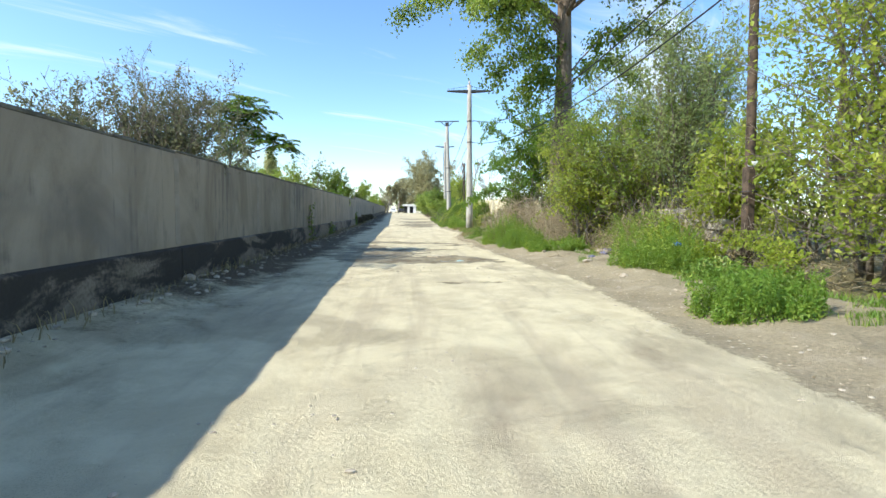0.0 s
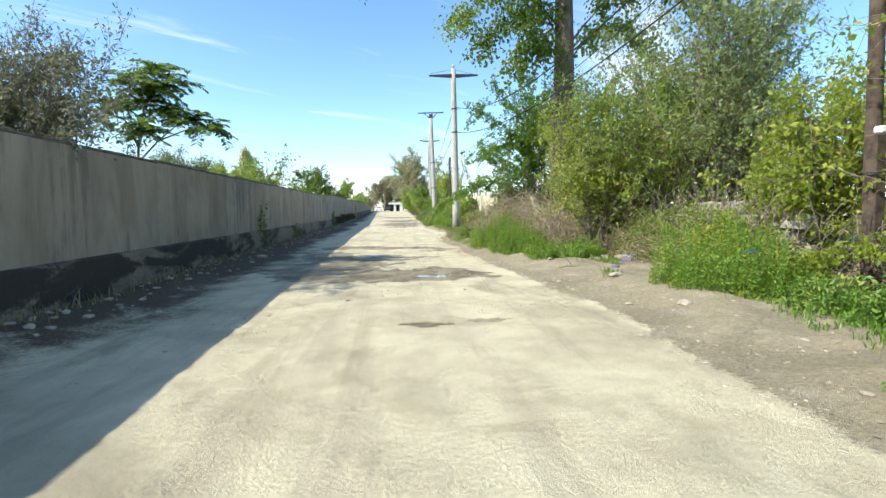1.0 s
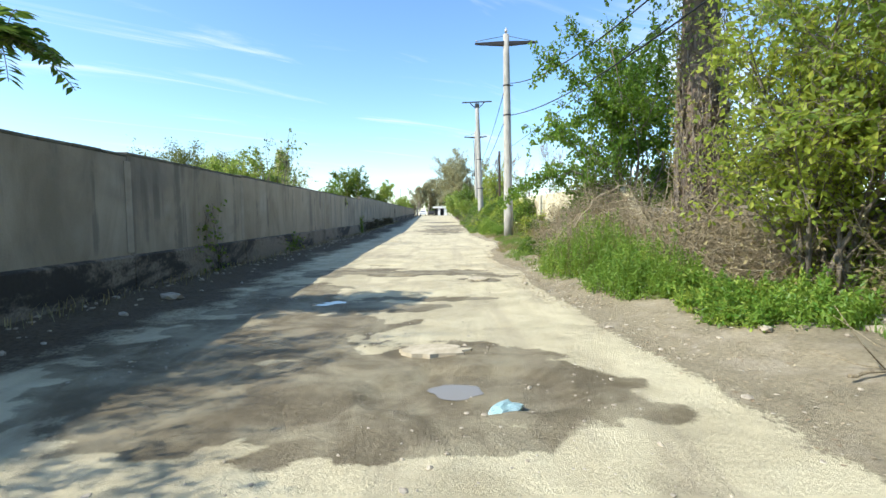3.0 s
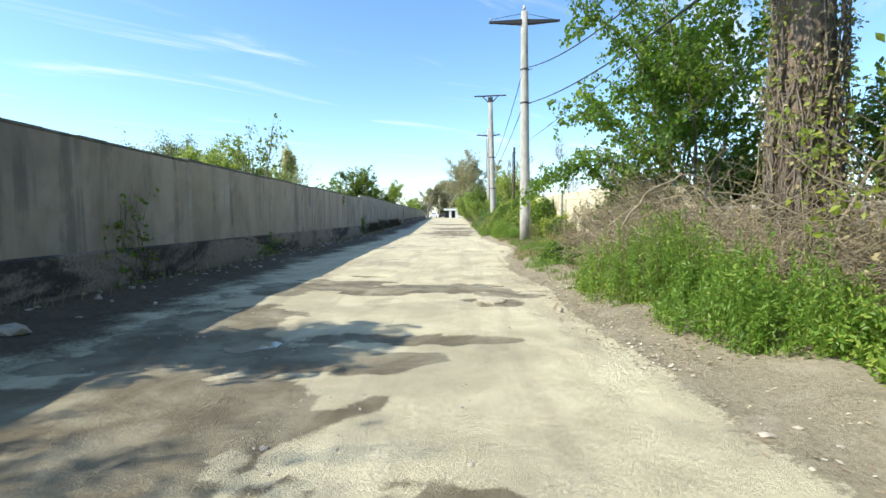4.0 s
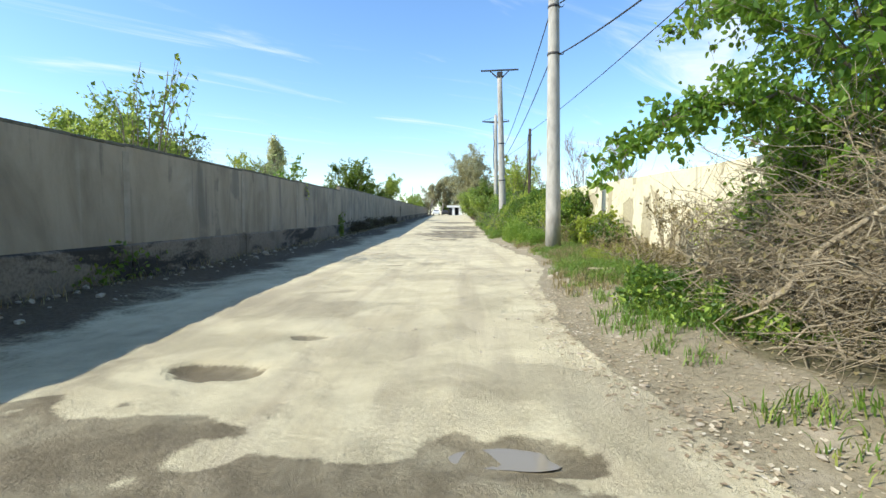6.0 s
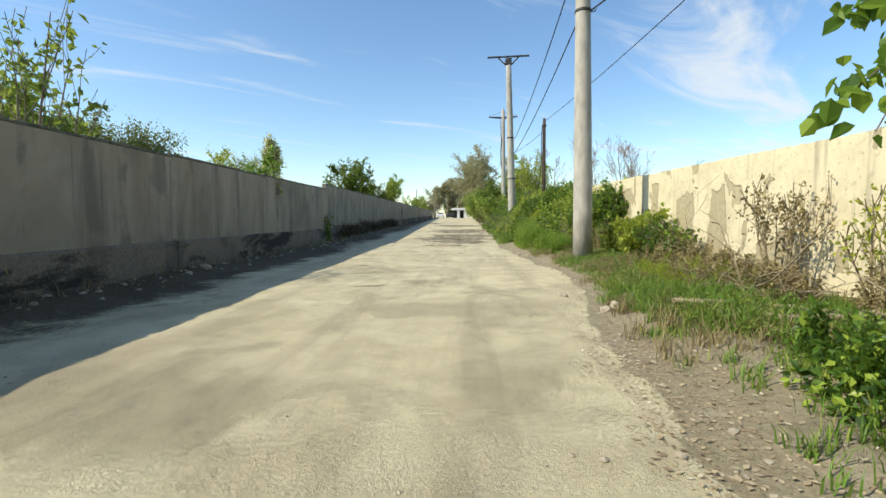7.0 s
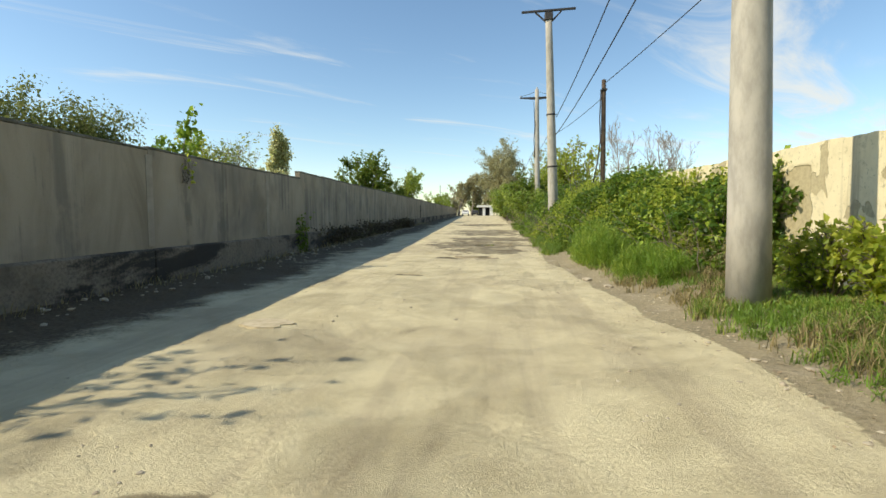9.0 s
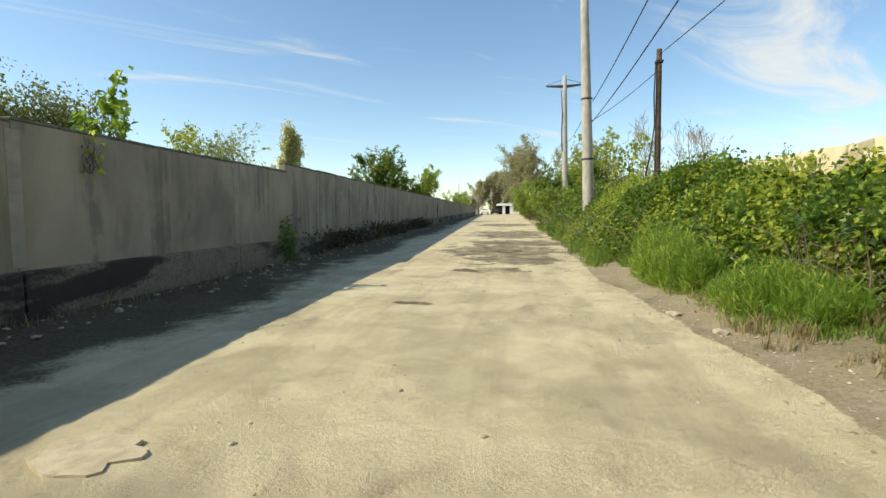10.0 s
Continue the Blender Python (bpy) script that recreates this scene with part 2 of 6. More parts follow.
GROUND = ground_look()
WALL_GREY = grey_wall_look()
COPING = plain_look("mossy_coping", (0.17, 0.155, 0.12), (0.085, 0.08, 0.06), 5.0, 0.95)
PLINTH = footing_look()
JOINT = plain_look("pale_cement_joint", (0.345, 0.30, 0.235), (0.25, 0.215, 0.165), 2.2, 0.93)
PLASTER = plaster_look()
RUBBLE = plain_look("old_rubble_stone", (0.46, 0.41, 0.32), (0.27, 0.235, 0.18), 5.0, 0.95, 0, 0.8, 0.03)
POLE = pole_look()
STEEL = plain_look("dark_painted_steel", (0.06, 0.06, 0.065), (0.10, 0.085, 0.07), 20.0, 0.6, 0.4)
WIRE = plain_look("black_cable", (0.03, 0.03, 0.032), (0.05, 0.05, 0.05), 20.0, 0.6)
OLD_WOOD = plain_look("tarred_wood", (0.12, 0.085, 0.058), (0.05, 0.037, 0.028), 9.0, 0.9, 0, 0.7, 0.015)
PORCELAIN = plain_look("glazed_porcelain", (0.55, 0.52, 0.48), (0.4, 0.37, 0.33), 20.0, 0.25)
BARK = bark_look("furrowed_bark", (0.085, 0.062, 0.044), (0.25, 0.19, 0.135), (11, 11, 2.2))
TWIG = bark_look("grey_twig", (0.15, 0.12, 0.09), (0.30, 0.25, 0.19), (20, 20, 6))
DRY = bark_look("dead_vine", (0.235, 0.185, 0.11), (0.53, 0.435, 0.28), (25, 25, 6))
FAR_TWIG = bark_look("bare_crown_twig", (0.26, 0.22, 0.185), (0.38, 0.33, 0.28), (6, 6, 3))
LEAF_OLIVE = leaf_look("olive_leaf", (0.11, 0.18, 0.03), (0.23, 0.335, 0.055), (0.50, 0.56, 0.12), 0.58)
LEAF_YELLOW = leaf_look("yellowing_leaf", (0.14, 0.21, 0.025), (0.30, 0.38, 0.045), (0.58, 0.60, 0.10), 0.58)
LEAF_GREY = leaf_look("grey_green_leaf", (0.14, 0.20, 0.06), (0.28, 0.36, 0.12), (0.52, 0.56, 0.22), 0.58)
LEAF_DUSK = leaf_look("dusky_leaf", (0.085, 0.10, 0.055), (0.15, 0.165, 0.085), (0.25, 0.25, 0.13))
LEAF_DEEP = leaf_look("deep_green_leaf", (0.05, 0.1, 0.016), (0.12, 0.2, 0.03), (0.3, 0.36, 0.055))
LEAF_BRAMBLE = leaf_look("bramble_leaf", (0.022, 0.055, 0.01), (0.085, 0.165, 0.022), (0.37, 0.47, 0.065), 0.38)
LEAF_WEED = leaf_look("bright_weed_leaf", (0.08, 0.19, 0.018), (0.20, 0.315, 0.045), (0.44, 0.52, 0.09), 0.45)
LEAF_GRASS = leaf_look("grass_blade", (0.085, 0.165, 0.02), (0.165, 0.29, 0.04), (0.36, 0.39, 0.09), 0.35)
LEAF_STRAW = leaf_look("dry_weed", (0.16, 0.127, 0.058), (0.30, 0.242, 0.112), (0.46, 0.385, 0.19), 0.3, 0.8)
LEAF_BROWN = leaf_look("fallen_leaf", (0.28, 0.20, 0.12), (0.48, 0.38, 0.24), (0.72, 0.64, 0.48), 0.15, 0.8)
LEAF_FAR = leaf_look("distant_leaf", (0.27, 0.265, 0.14), (0.41, 0.395, 0.21), (0.54, 0.50, 0.28), 0.5)
LEAF_BROAD = leaf_look("broad_glossy_leaf", (0.06, 0.13, 0.018), (0.14, 0.25, 0.03), (0.32, 0.44, 0.052), 0.5)
LEAF_DEAD = leaf_look("rotten_leaf", (0.045, 0.036, 0.022), (0.09, 0.07, 0.042), (0.17, 0.15, 0.07), 0.15, 0.8)
LEAF_DULL = leaf_look("dull_olive_leaf", (0.075, 0.10, 0.03), (0.15, 0.185, 0.055), (0.34, 0.36, 0.11), 0.45)
LEAF_POPLAR = leaf_look("pale_poplar_leaf", (0.44, 0.45, 0.22), (0.60, 0.60, 0.32), (0.75, 0.73, 0.40), 0.6)
LEAF_TREE = leaf_look("tree_of_heaven_leaf", (0.045, 0.105, 0.018), (0.10, 0.19, 0.03), (0.26, 0.36, 0.05), 0.4)
STONE = plain_look("pale_rubble", (0.50, 0.43, 0.325), (0.33, 0.275, 0.20), 12.0, 0.95)
CRUST = plain_look("broken_crust", (0.56, 0.48, 0.335), (0.42, 0.35, 0.235), 9.0, 0.95, 0, 0.6, 0.012)
WHITE = plain_look("white_paint", (0.80, 0.80, 0.78), (0.68, 0.67, 0.64), 3.0, 0.6)
DARK = plain_look("dark_paint_and_shade", (0.03, 0.03, 0.032), (0.05, 0.05, 0.05), 3.0, 0.6)
RUBBER = plain_look("black_rubber", (0.03, 0.03, 0.03), (0.045, 0.045, 0.045), 10.0, 0.85)
BLUE_BAG = plain_look("blue_plastic", (0.03, 0.10, 0.42), (0.05, 0.16, 0.5), 9.0, 0.35, 0, 0.8, 0.02)
GREY_RAG = plain_look("mauve_grey_rag", (0.25, 0.24, 0.33), (0.15, 0.145, 0.2), 9.0, 0.8, 0, 0.9, 0.03)
TEAL_RAG = plain_look("pale_teal_plastic", (0.30, 0.46, 0.46), (0.45, 0.6, 0.6), 9.0, 0.4, 0, 0.8, 0.02)
WHITE_BAG = plain_look("white_plastic", (0.78, 0.78, 0.76), (0.62, 0.62, 0.60), 9.0, 0.35, 0, 0.8, 0.02)


def glass_look():
    k = Look("car_glass", 0.05)
    k.colour((0.03, 0.035, 0.04))
    k.bsdf.inputs["Specular IOR Level"].default_value = 0.6
    return k.mat


def water_look():
    k = Look("puddle_water", 0.04)
    k.colour((0.26, 0.225, 0.165))
    k.bsdf.inputs["Specular IOR Level"].default_value = 0.5
    k.bump(k.noise(k.world_place(), 9.0, 2.0), 0.06, 0.004)
    return k.mat


GLASS = glass_look()
WATER = water_look()

# ---------------- building helpers ----------------


def mesh_of(name, verts, faces, material, smooth=False):
    me = bpy.data.meshes.new(name)
    if isinstance(faces, np.ndarray):
        verts = np.asarray(verts, np.float32)
        sides = faces.shape[1]
        me.vertices.add(len(verts))
        me.vertices.foreach_set("co", verts.ravel())
        me.loops.add(faces.size)
        me.loops.foreach_set("vertex_index", faces.astype(np.int32).ravel())
        me.polygons.add(len(faces))
        me.polygons.foreach_set("loop_start", np.arange(0, faces.size, sides, dtype=np.int32))
        me.update(calc_edges=True)
    else:
        me.from_pydata([tuple(v) for v in verts], [], faces)
    me.materials.append(material)
    me.polygons.foreach_set("use_smooth", np.full(len(me.polygons), smooth))
    me.update()
    return me


def bm_mesh(name, bm, material, smooth=False):
    me = bpy.data.meshes.new(name)
    bmesh.ops.recalc_face_normals(bm, faces=bm.faces)
    bm.to_mesh(me)
    bm.free()
    me.materials.append(material)
    if smooth:
        me.polygons.foreach_set("use_smooth", [True] * len(me.polygons))
    return me


def part(name, me, parent, label=""):
    ob = new(name, me)
    ob.parent = parent
    return tagged(ob, label) if label else ob


def thing(name, x, y, z, label, category, group="", kind="", turn=0.0):
    ob = new(name)
    ob.empty_display_size = 0.2
    ob.matrix_basis = pose(x, y, z, 0, 0, turn)
    return tagged(ob, label, category, group, kind)


def box_bm(sx, sy, sz, at=(0, 0, 0), bevel=0.0, bm=None):
    """A box with its foot's centre at the given place; worn edges by bevel."""
    own = bmesh.new()
    bmesh.ops.create_cube(own, size=1.0, matrix=Matrix.Translation((at[0], at[1], at[2] + sz / 2)) @ Matrix.Diagonal((sx, sy, sz, 1)))
    if bevel:
        bmesh.ops.bevel(own, geom=own.edges[:], offset=bevel, segments=1, affect="EDGES")
    if bm is None:
        return own
    me = bpy.data.meshes.new("scratch")
    own.to_mesh(me)
    own.free()
    bm.from_mesh(me)
    bpy.data.meshes.remove(me)
    return bm


def tubes(lines, sides=5):
    """Verts and faces of tapered tubes; thick ones are closed by drawing their ends together. lines: (points, radii)."""
    verts, faces, base = [], [], 0
    ring = np.arange(sides) * 2 * math.pi / sides
    cs, sn = np.cos(ring)[:, None], np.sin(ring)[:, None]
    near = np.arange(sides)
    far = (near + 1) % sides
    alike = {}
    for pts, radii in lines:
        alike.setdefault(len(pts), []).append((pts, radii))
    for count, some in alike.items():
        pts = np.array([p for p, r in some], float)
        radii = np.array([r for p, r in some], float)
        if sides > 4:
            pts = np.concatenate((pts[:, :1], pts, pts[:, -1:]), 1)
            thin = np.full((len(some), 1), 1e-4)
            radii = np.concatenate((thin, radii, thin), 1)
        n, m = pts.shape[:2]
        tang = np.gradient(pts, axis=1)
        tang /= np.linalg.norm(tang, axis=2)[..., None] + 1e-9
        ref = np.where(np.abs(tang[:, 1:2, 2:3]) < 0.9, np.array((0.0, 0.0, 1.0)), np.array((1.0, 0.0, 0.0)))
        a = np.cross(tang, np.broadcast_to(ref, tang.shape))
        a /= np.linalg.norm(a, axis=2)[..., None] + 1e-9
        b = np.cross(tang, a)
        verts.append((pts[:, :, None, :] + radii[:, :, None, None] * (cs * a[:, :, None, :] + sn * b[:, :, None, :])).reshape(-1, 3))
        row = base + (np.arange(n)[:, None] * m + np.arange(m - 1)[None, :]).reshape(-1, 1) * sides
        faces.append(np.stack((row + near, row + far, row + sides + far, row + sides + near), -1).reshape(-1, 4))
        base += n * m * sides
    return np.concatenate(verts), np.concatenate(faces)


def tube_mesh(name, lines, material, sides=5):
    v, f = tubes(lines, sides)
    return mesh_of(name, v, f, material, True)


def leaves(rng, at, size, slim=0.55, up=0.5, axis=None, hang=0.3, vary=0.35, rounded=False):
    """Folded leaf blades at the given points: two faces each, sharing the midrib; rounded ones with fuller, arching halves."""
    n = len(at)
    d = rng.normal(size=(n, 3)) if axis is None else axis + rng.normal(size=(n, 3)) * 0.45
    d[:, 2] -= hang
    d /= np.linalg.norm(d, axis=1)[:, None] + 1e-9
    nor = rng.normal(size=(n, 3))
    nor[:, 2] += up * 2.0
    side = np.cross(d, nor)
    side /= np.linalg.norm(side, axis=1)[:, None] + 1e-9
    nor = np.cross(side, d)
    length = size * (1 + vary * rng.uniform(-1, 1, n))[:, None]
    wide = length * slim * 0.5
    if rounded:
        arch = nor * length * rng.uniform(-0.05, 0.14, n)[:, None]
        rows = [at]
        for u, w in ((0.22, 0.85), (0.58, 0.95)):
            rows.append(at + d * length * u + side * wide * w + nor * wide * 0.4 + arch * u)
        rows.append(at + d * length - arch)
        for u, w in ((0.58, 0.95), (0.22, 0.85)):
            rows.append(at + d * length * u - side * wide * w + nor * wide * 0.4 + arch * u)
        i = np.arange(n)[:, None] * 6
        return np.stack(rows, axis=1).reshape(-1, 3), np.concatenate((i + np.array((0, 1, 2, 3)), i + np.array((0, 3, 4, 5))), axis=0)
    a = at
    b = at + d * length * 0.45 + side * wide + nor * wide * 0.35
    c = at + d * length
    e = at + d * length * 0.45 - side * wide + nor * wide * 0.35
    verts = np.stack((a, b, c, e), axis=1).reshape(-1, 3)
    i = np.arange(n)[:, None] * 4
    faces = np.concatenate((i + np.array((0, 1, 2)), i + np.array((0, 2, 3))), axis=0)
    return verts, faces


def leaf_mesh(name, rng, at, size, material, **how):
    v, f = leaves(rng, np.asarray(at, float), size, **how)
    return mesh_of(name, v, f, material)


def grow(rng, p, d, length, radius, level, spec, out):
    """One branch and, along it, its children. spec: per level (count, length ratio, spread, lift, first)."""
    steps = 7 if level == 0 else 5
    d = np.asarray(d, float) / np.linalg.norm(d)
    pts, radii = [np.asarray(p, float)], [radius]
    bend = spec["bend"]
    for i in range(steps):
        d = d + rng.normal(size=3) * (bend if level else bend * spec.get("straight", 1.0)) + np.array((0, 0, spec["lift"][min(level, len(spec["lift"]) - 1)]))
        d /= np.linalg.norm(d)
        pts.append(pts[-1] + d * length / steps)
        radii.append(max(radius * (1 - spec.get("taper", 0.8) * (i + 1) / steps), spec["thin"]))
    out.append((pts, radii, level))
    if level + 1 >= spec["levels"]:
        return
    count = spec["count"][level]
    for _ in range(count):
        u = rng.uniform(spec["first"][level], 0.98)
        f = u * steps
        i = min(int(f), steps - 1)
        at = pts[i] + (pts[i + 1] - pts[i]) * (f - i)
        along = (pts[i + 1] - pts[i]) / (np.linalg.norm(pts[i + 1] - pts[i]) + 1e-9)
        off = rng.normal(size=3)
        off -= along * off.dot(along)
        off /= np.linalg.norm(off) + 1e-9
        s = spec["spread"][level]
        way_out = along * math.cos(s) + off * math.sin(s)
        share = spec["ratio"][level] * (1.15 - 0.55 * u) * rng.uniform(0.75, 1.25)
        grow(rng, at, way_out, length * share, max(radii[i] * spec.get("fork", 0.55), spec["thin"]), level + 1, spec, out)


def along_twigs(rng, out, least, count, loose):
    """Points spread along the twigs of that level and finer."""
    a, b = [], []
    for pts, radii, level in out:
        if level >= least:
            for i in range(len(pts) - 1):
                a.append(pts[i])
                b.append(pts[i + 1])
    a, b = np.array(a), np.array(b)
    w = np.linalg.norm(b - a, axis=1)
    pick = rng.choice(len(a), count, p=w / w.sum())
    u = rng.uniform(0, 1, (count, 1))
    return a[pick] + (b[pick] - a[pick]) * u + rng.normal(size=(count, 3)) * loose


SHRUB = dict(levels=3, count=(9, 6), ratio=(0.45, 0.42), spread=(0.7, 0.8), lift=(0.10, 0.05, -0.02), first=(0.12, 0.15), bend=0.13, thin=0.004)


def shrub(name, x, y, z, height, reach, count, size, leaf, bark, label, seed, stems=9, spec=SHRUB, slim=0.55, loose=0.05, group="", hang=0.3, kind="", lean=(0, 0), rounded=False):
    """A many-stemmed bush: stems from one foot, twigs, and a crown of separate leaves."""
    rng = np.random.default_rng(seed)
    root = thing(name, x, y, z, label, "bush" if name != "tree" else "tree", group, kind)
    out = []
    for i in range(stems):
        a = 2 * math.pi * (i + rng.uniform(-0.4, 0.4)) / stems
        tilt = rng.uniform(0.15, 1.0)
        d = (math.cos(a) * tilt * reach / height + lean[0], math.sin(a) * tilt * reach / height + lean[1], 1.0)
        foot = (math.cos(a) * reach * 0.15, math.sin(a) * reach * 0.15, -0.05)
        grow(rng, foot, d, height * rng.uniform(0.7, 1.02), 0.012 + 0.006 * height, 0, spec, out)
    for p, r, lv in out:
        if lv == 0:
            part("stem", tube_mesh("stem", [(p, r)], bark), root)
    tagged(part("spray", tube_mesh("spray", [(p, r) if lv == 1 else (p[::5] if lv > 2 else [p[0], p[2], p[5]], r[::5] if lv > 2 else [r[0], r[2], r[5]]) for p, r, lv in out if lv > 0], bark, 3), root), kind="stuff")
    part("foliage", leaf_mesh("foliage", rng, along_twigs(rng, out, 1, count, loose), size, leaf, slim=slim, hang=hang, rounded=rounded), root)
    return root


def tree(name, x, y, z, height, radius, count, size, leaf, bark, label, seed, spec, lean=(0, 0), slim=0.7, loose=0.12, group="", hang=0.4, least=2, category="tree"):
    rng = np.random.default_rng(seed)
    root = thing(name, x, y, z, label, category, group)
    out = []
    grow(rng, (0, 0, -0.1), (lean[0], lean[1], 1.0), height * spec.get("stem", 0.85), radius, 0, spec, out)
    part("trunk", tube_mesh("trunk", [(p, r) for p, r, lv in out if lv == 0], bark, 10), root)
    for p, r, lv in out:
        if lv == 1:
            part("limb", tube_mesh("limb", [(p, r)], bark, 6), root)
    tagged(part("spray", tube_mesh("spray", [([p[0], p[2], p[5]], [r[0], r[2], r[5]]) if lv == 2 else (p[::5], r[::5]) for p, r, lv in out if lv > 1], bark, 3), root), kind="stuff")
    if count:
        part("foliage", leaf_mesh("foliage", rng, along_twigs(rng, out, least, count, loose), size, leaf, slim=slim, hang=hang), root)
    return root


def soft(a, b, v):
    u = np.clip((v - a) / (b - a), 0, 1)
    return u * u * (3 - 2 * u)


def grain(x, y, seed):
    """Smooth random field on the plane, one bump per metre."""
    x, y = np.asarray(x, float), np.asarray(y, float)
    xi, yi = np.floor(x), np.floor(y)
    fx, fy = x - xi, y - yi
    fx, fy = fx * fx * (3 - 2 * fx), fy * fy * (3 - 2 * fy)

    def corner(i, j):
        v = np.sin(i * 127.1 + j * 311.7 + seed * 74.7) * 43758.5453
        return v - np.floor(v)

    return (corner(xi, yi) * (1 - fx) + corner(xi + 1, yi) * fx) * (1 - fy) + (corner(xi, yi + 1) * (1 - fx) + corner(xi + 1, yi + 1) * fx) * fy - 0.5


# ---------------- plan ----------------


def left_x(y):
    """The road-side face of the grey wall."""
    return -3.98 - 0.0357 * y


def left_top(y):
    return 2.10 + 0.0055 * y if y < 36.4 else 2.48 + 0.0055 * (y - 36.4)


def rise(y):
    return 0.010 * np.maximum(0, np.asarray(y, float) - 36.0)


def edge_x(y):
    """Where the sandy carriageway ends on the overgrown side."""
    y = np.asarray(y, float)
    return 1.85 + 0.9 * soft(12.5, 5.0, y) + 0.5 * soft(21.5, 24.5, y) * soft(36, 26, y) - 0.2 * soft(15, 18.5, y) * soft(23, 20.5, y) + 0.25 * grain(y * 0.45, y * 0, 3) + 0.12 * grain(y * 1.7, y * 0, 5)


# potholes: x, y, half width, half length, depth
HOLES = [(-1.25, 16.83, 0.36, 0.24, 0.06), (0.25, 4.0, 0.30, 0.12, 0.03), (1.0, 4.2, 0.25, 0.10, 0.025), (0.45, 8.2, 0.75, 0.5, 0.05),
         (0.85, 15.7, 0.5, 0.22, 0.035), (-0.8, 14.6, 0.5, 0.25, 0.03), (0.95, 14.05, 0.26, 0.26, -0.02), (-0.2, 36.2, 0.7, 0.35, 0.05),
         (-1.2, 31.9, 0.35, 0.12, 0.03), (0.1, 41.5, 1.1, 1.3, 0.05), (-0.85, 17.9, 0.2, 0.12, 0.03), (-1.0, 24.2, 0.3, 0.12, 0.012), (0.2, 12.0, 0.9, 0.2, 0.02), (-1.45, 11.75, 0.42, 0.3, 0.04)]
# damp mud, with tree dapples painted in at y 7 to 12: x, y, half width, half length
DAMP_DAPPLE = [(0.3, 38.6, 1.5, 1.3), (0.3, 44.6, 1.8, 1.7), (-1.0, 40.0, 0.8, 1.2), (-1.7, 15.2, 1.1, 0.9), (1.0, 13.95, 0.5, 0.4), (0.25, 15.1, 1.7, 0.5), (0.3, 8.6, 1.1, 0.8), (-2.0, 12.3, 0.7, 1.3), (-0.2, 41.0, 1.9, 2.4), (-0.3, 36.1, 0.9, 0.3), (-0.6, 11.2, 1.2, 0.35),
        (0.2, 52.0, 2.0, 4.0), (-0.5, 67.0, 2.2, 3.5), (1.25, 14.6, 0.6, 0.25), (-1.5, 9.6, 1.3, 2.2), (-0.4, 7.9, 1.6, 0.7), (0.9, 8.1, 0.9, 0.6)]


def height_at(x, y):
    x, y = np.asarray(x, float), np.asarray(y, float)
    z = rise(y) + 0.035 * grain(x * 0.5, y * 0.35, 1) + 0.022 * grain(x * 1.6, y * 1.2, 2) + 0.010 * grain(x * 5.5, y * 5.0, 4)
    near = soft(90, 60, y)
    side = soft(0.05, 1.3, x - edge_x(y))
    z = z + side * (0.16 + 0.10 * grain(x * 1.3, y * 1.3, 6) + 0.05 * grain(x * 4, y * 4, 7)) + 0.25 * soft(5.5, 9, x)
    z = z + 0.10 * soft(1.0, 0.1, x - (left_x(y))) + 0.02 * near * grain(x * 9, y * 9, 8)
    for hx, hy, rx, ry, deep in HOLES:
        d = ((x - hx) / rx) ** 2 + ((y - hy) / ry) ** 2 + 0.9 * grain(x * 4, y * 4, 11)
        z = z - deep * soft(1.12, 0.8, d)
    return z


def lay(x, y):
    return float(height_at(x, y))


# ---------------- ground ----------------
xs = np.concatenate((-np.array((1500, 700, 350, 180, 100, 60, 40, 28, 20, 14, 10, 8, 7)), np.arange(-6.6, 6.7, 0.07), np.array((7, 8, 10, 14, 20, 28, 40, 60, 100, 180, 350, 700, 1500))))
ys = np.concatenate((-np.array((600, 250, 120, 60, 30, 18, 12, 8, 6)), np.arange(-4.6, 46, 0.08), np.arange(46, 62, 0.2), np.arange(62, 100, 0.5), np.arange(100, 170, 2.0), np.array((190, 230, 300, 450, 700, 1200, 2500))))
gx, gy = np.meshgrid(xs, ys)
gz = height_at(gx, np.minimum(gy, 160))
nx, ny = len(xs), len(ys)
cell = (np.arange(ny - 1)[:, None] * nx + np.arange(nx - 1)[None, :]).reshape(-1, 1)
ground_me = mesh_of("ground", np.stack((gx, gy, gz), -1).reshape(-1, 3), cell + np.array((0, 1, nx + 1, nx)), GROUND, True)
past = gx - edge_x(gy)
verge = soft(-0.15 - 0.75 * soft(13, 8, gy), 0.25 + 0.3 * soft(13, 8, gy), past) 
# dark wall-foot soil, spread wider to paint the wall's shade deeper
foot_soil_shade = soft(2.6, 0.3, gx - left_x(gy) + 0.8 * grain(gx * 0.7, gy * 0.35, 91) + 0.5 * grain(gx * 2, gy * 1.1, 92)) * soft(-4, 8, gy) * soft(-0.5, -0.1, gx - left_x(gy))
turf = np.maximum(soft(0.7, 1.7, past + 0.5 * grain(gx, gy, 21)) * soft(9, 15, gy) + soft(2.2, 3.2, past) * soft(15, 9, gy), soft(0.0, -2.5, gx - left_x(gy)))
wet_shade = np.zeros_like(gx)
for dx, dy, rx, ry in DAMP_DAPPLE:
    d = ((gx - dx) / rx) ** 2 + ((gy - dy) / ry) ** 2 + 1.3 * grain(gx * 1.4, gy * 2.6, 13) + 0.9 * grain(gx * 3.5, gy * 6, 14) + 0.5 * grain(gx * 9, gy * 12, 15)
    wet_shade = np.maximum(wet_shade, soft(1.35, 0.65, d) * 0.95)
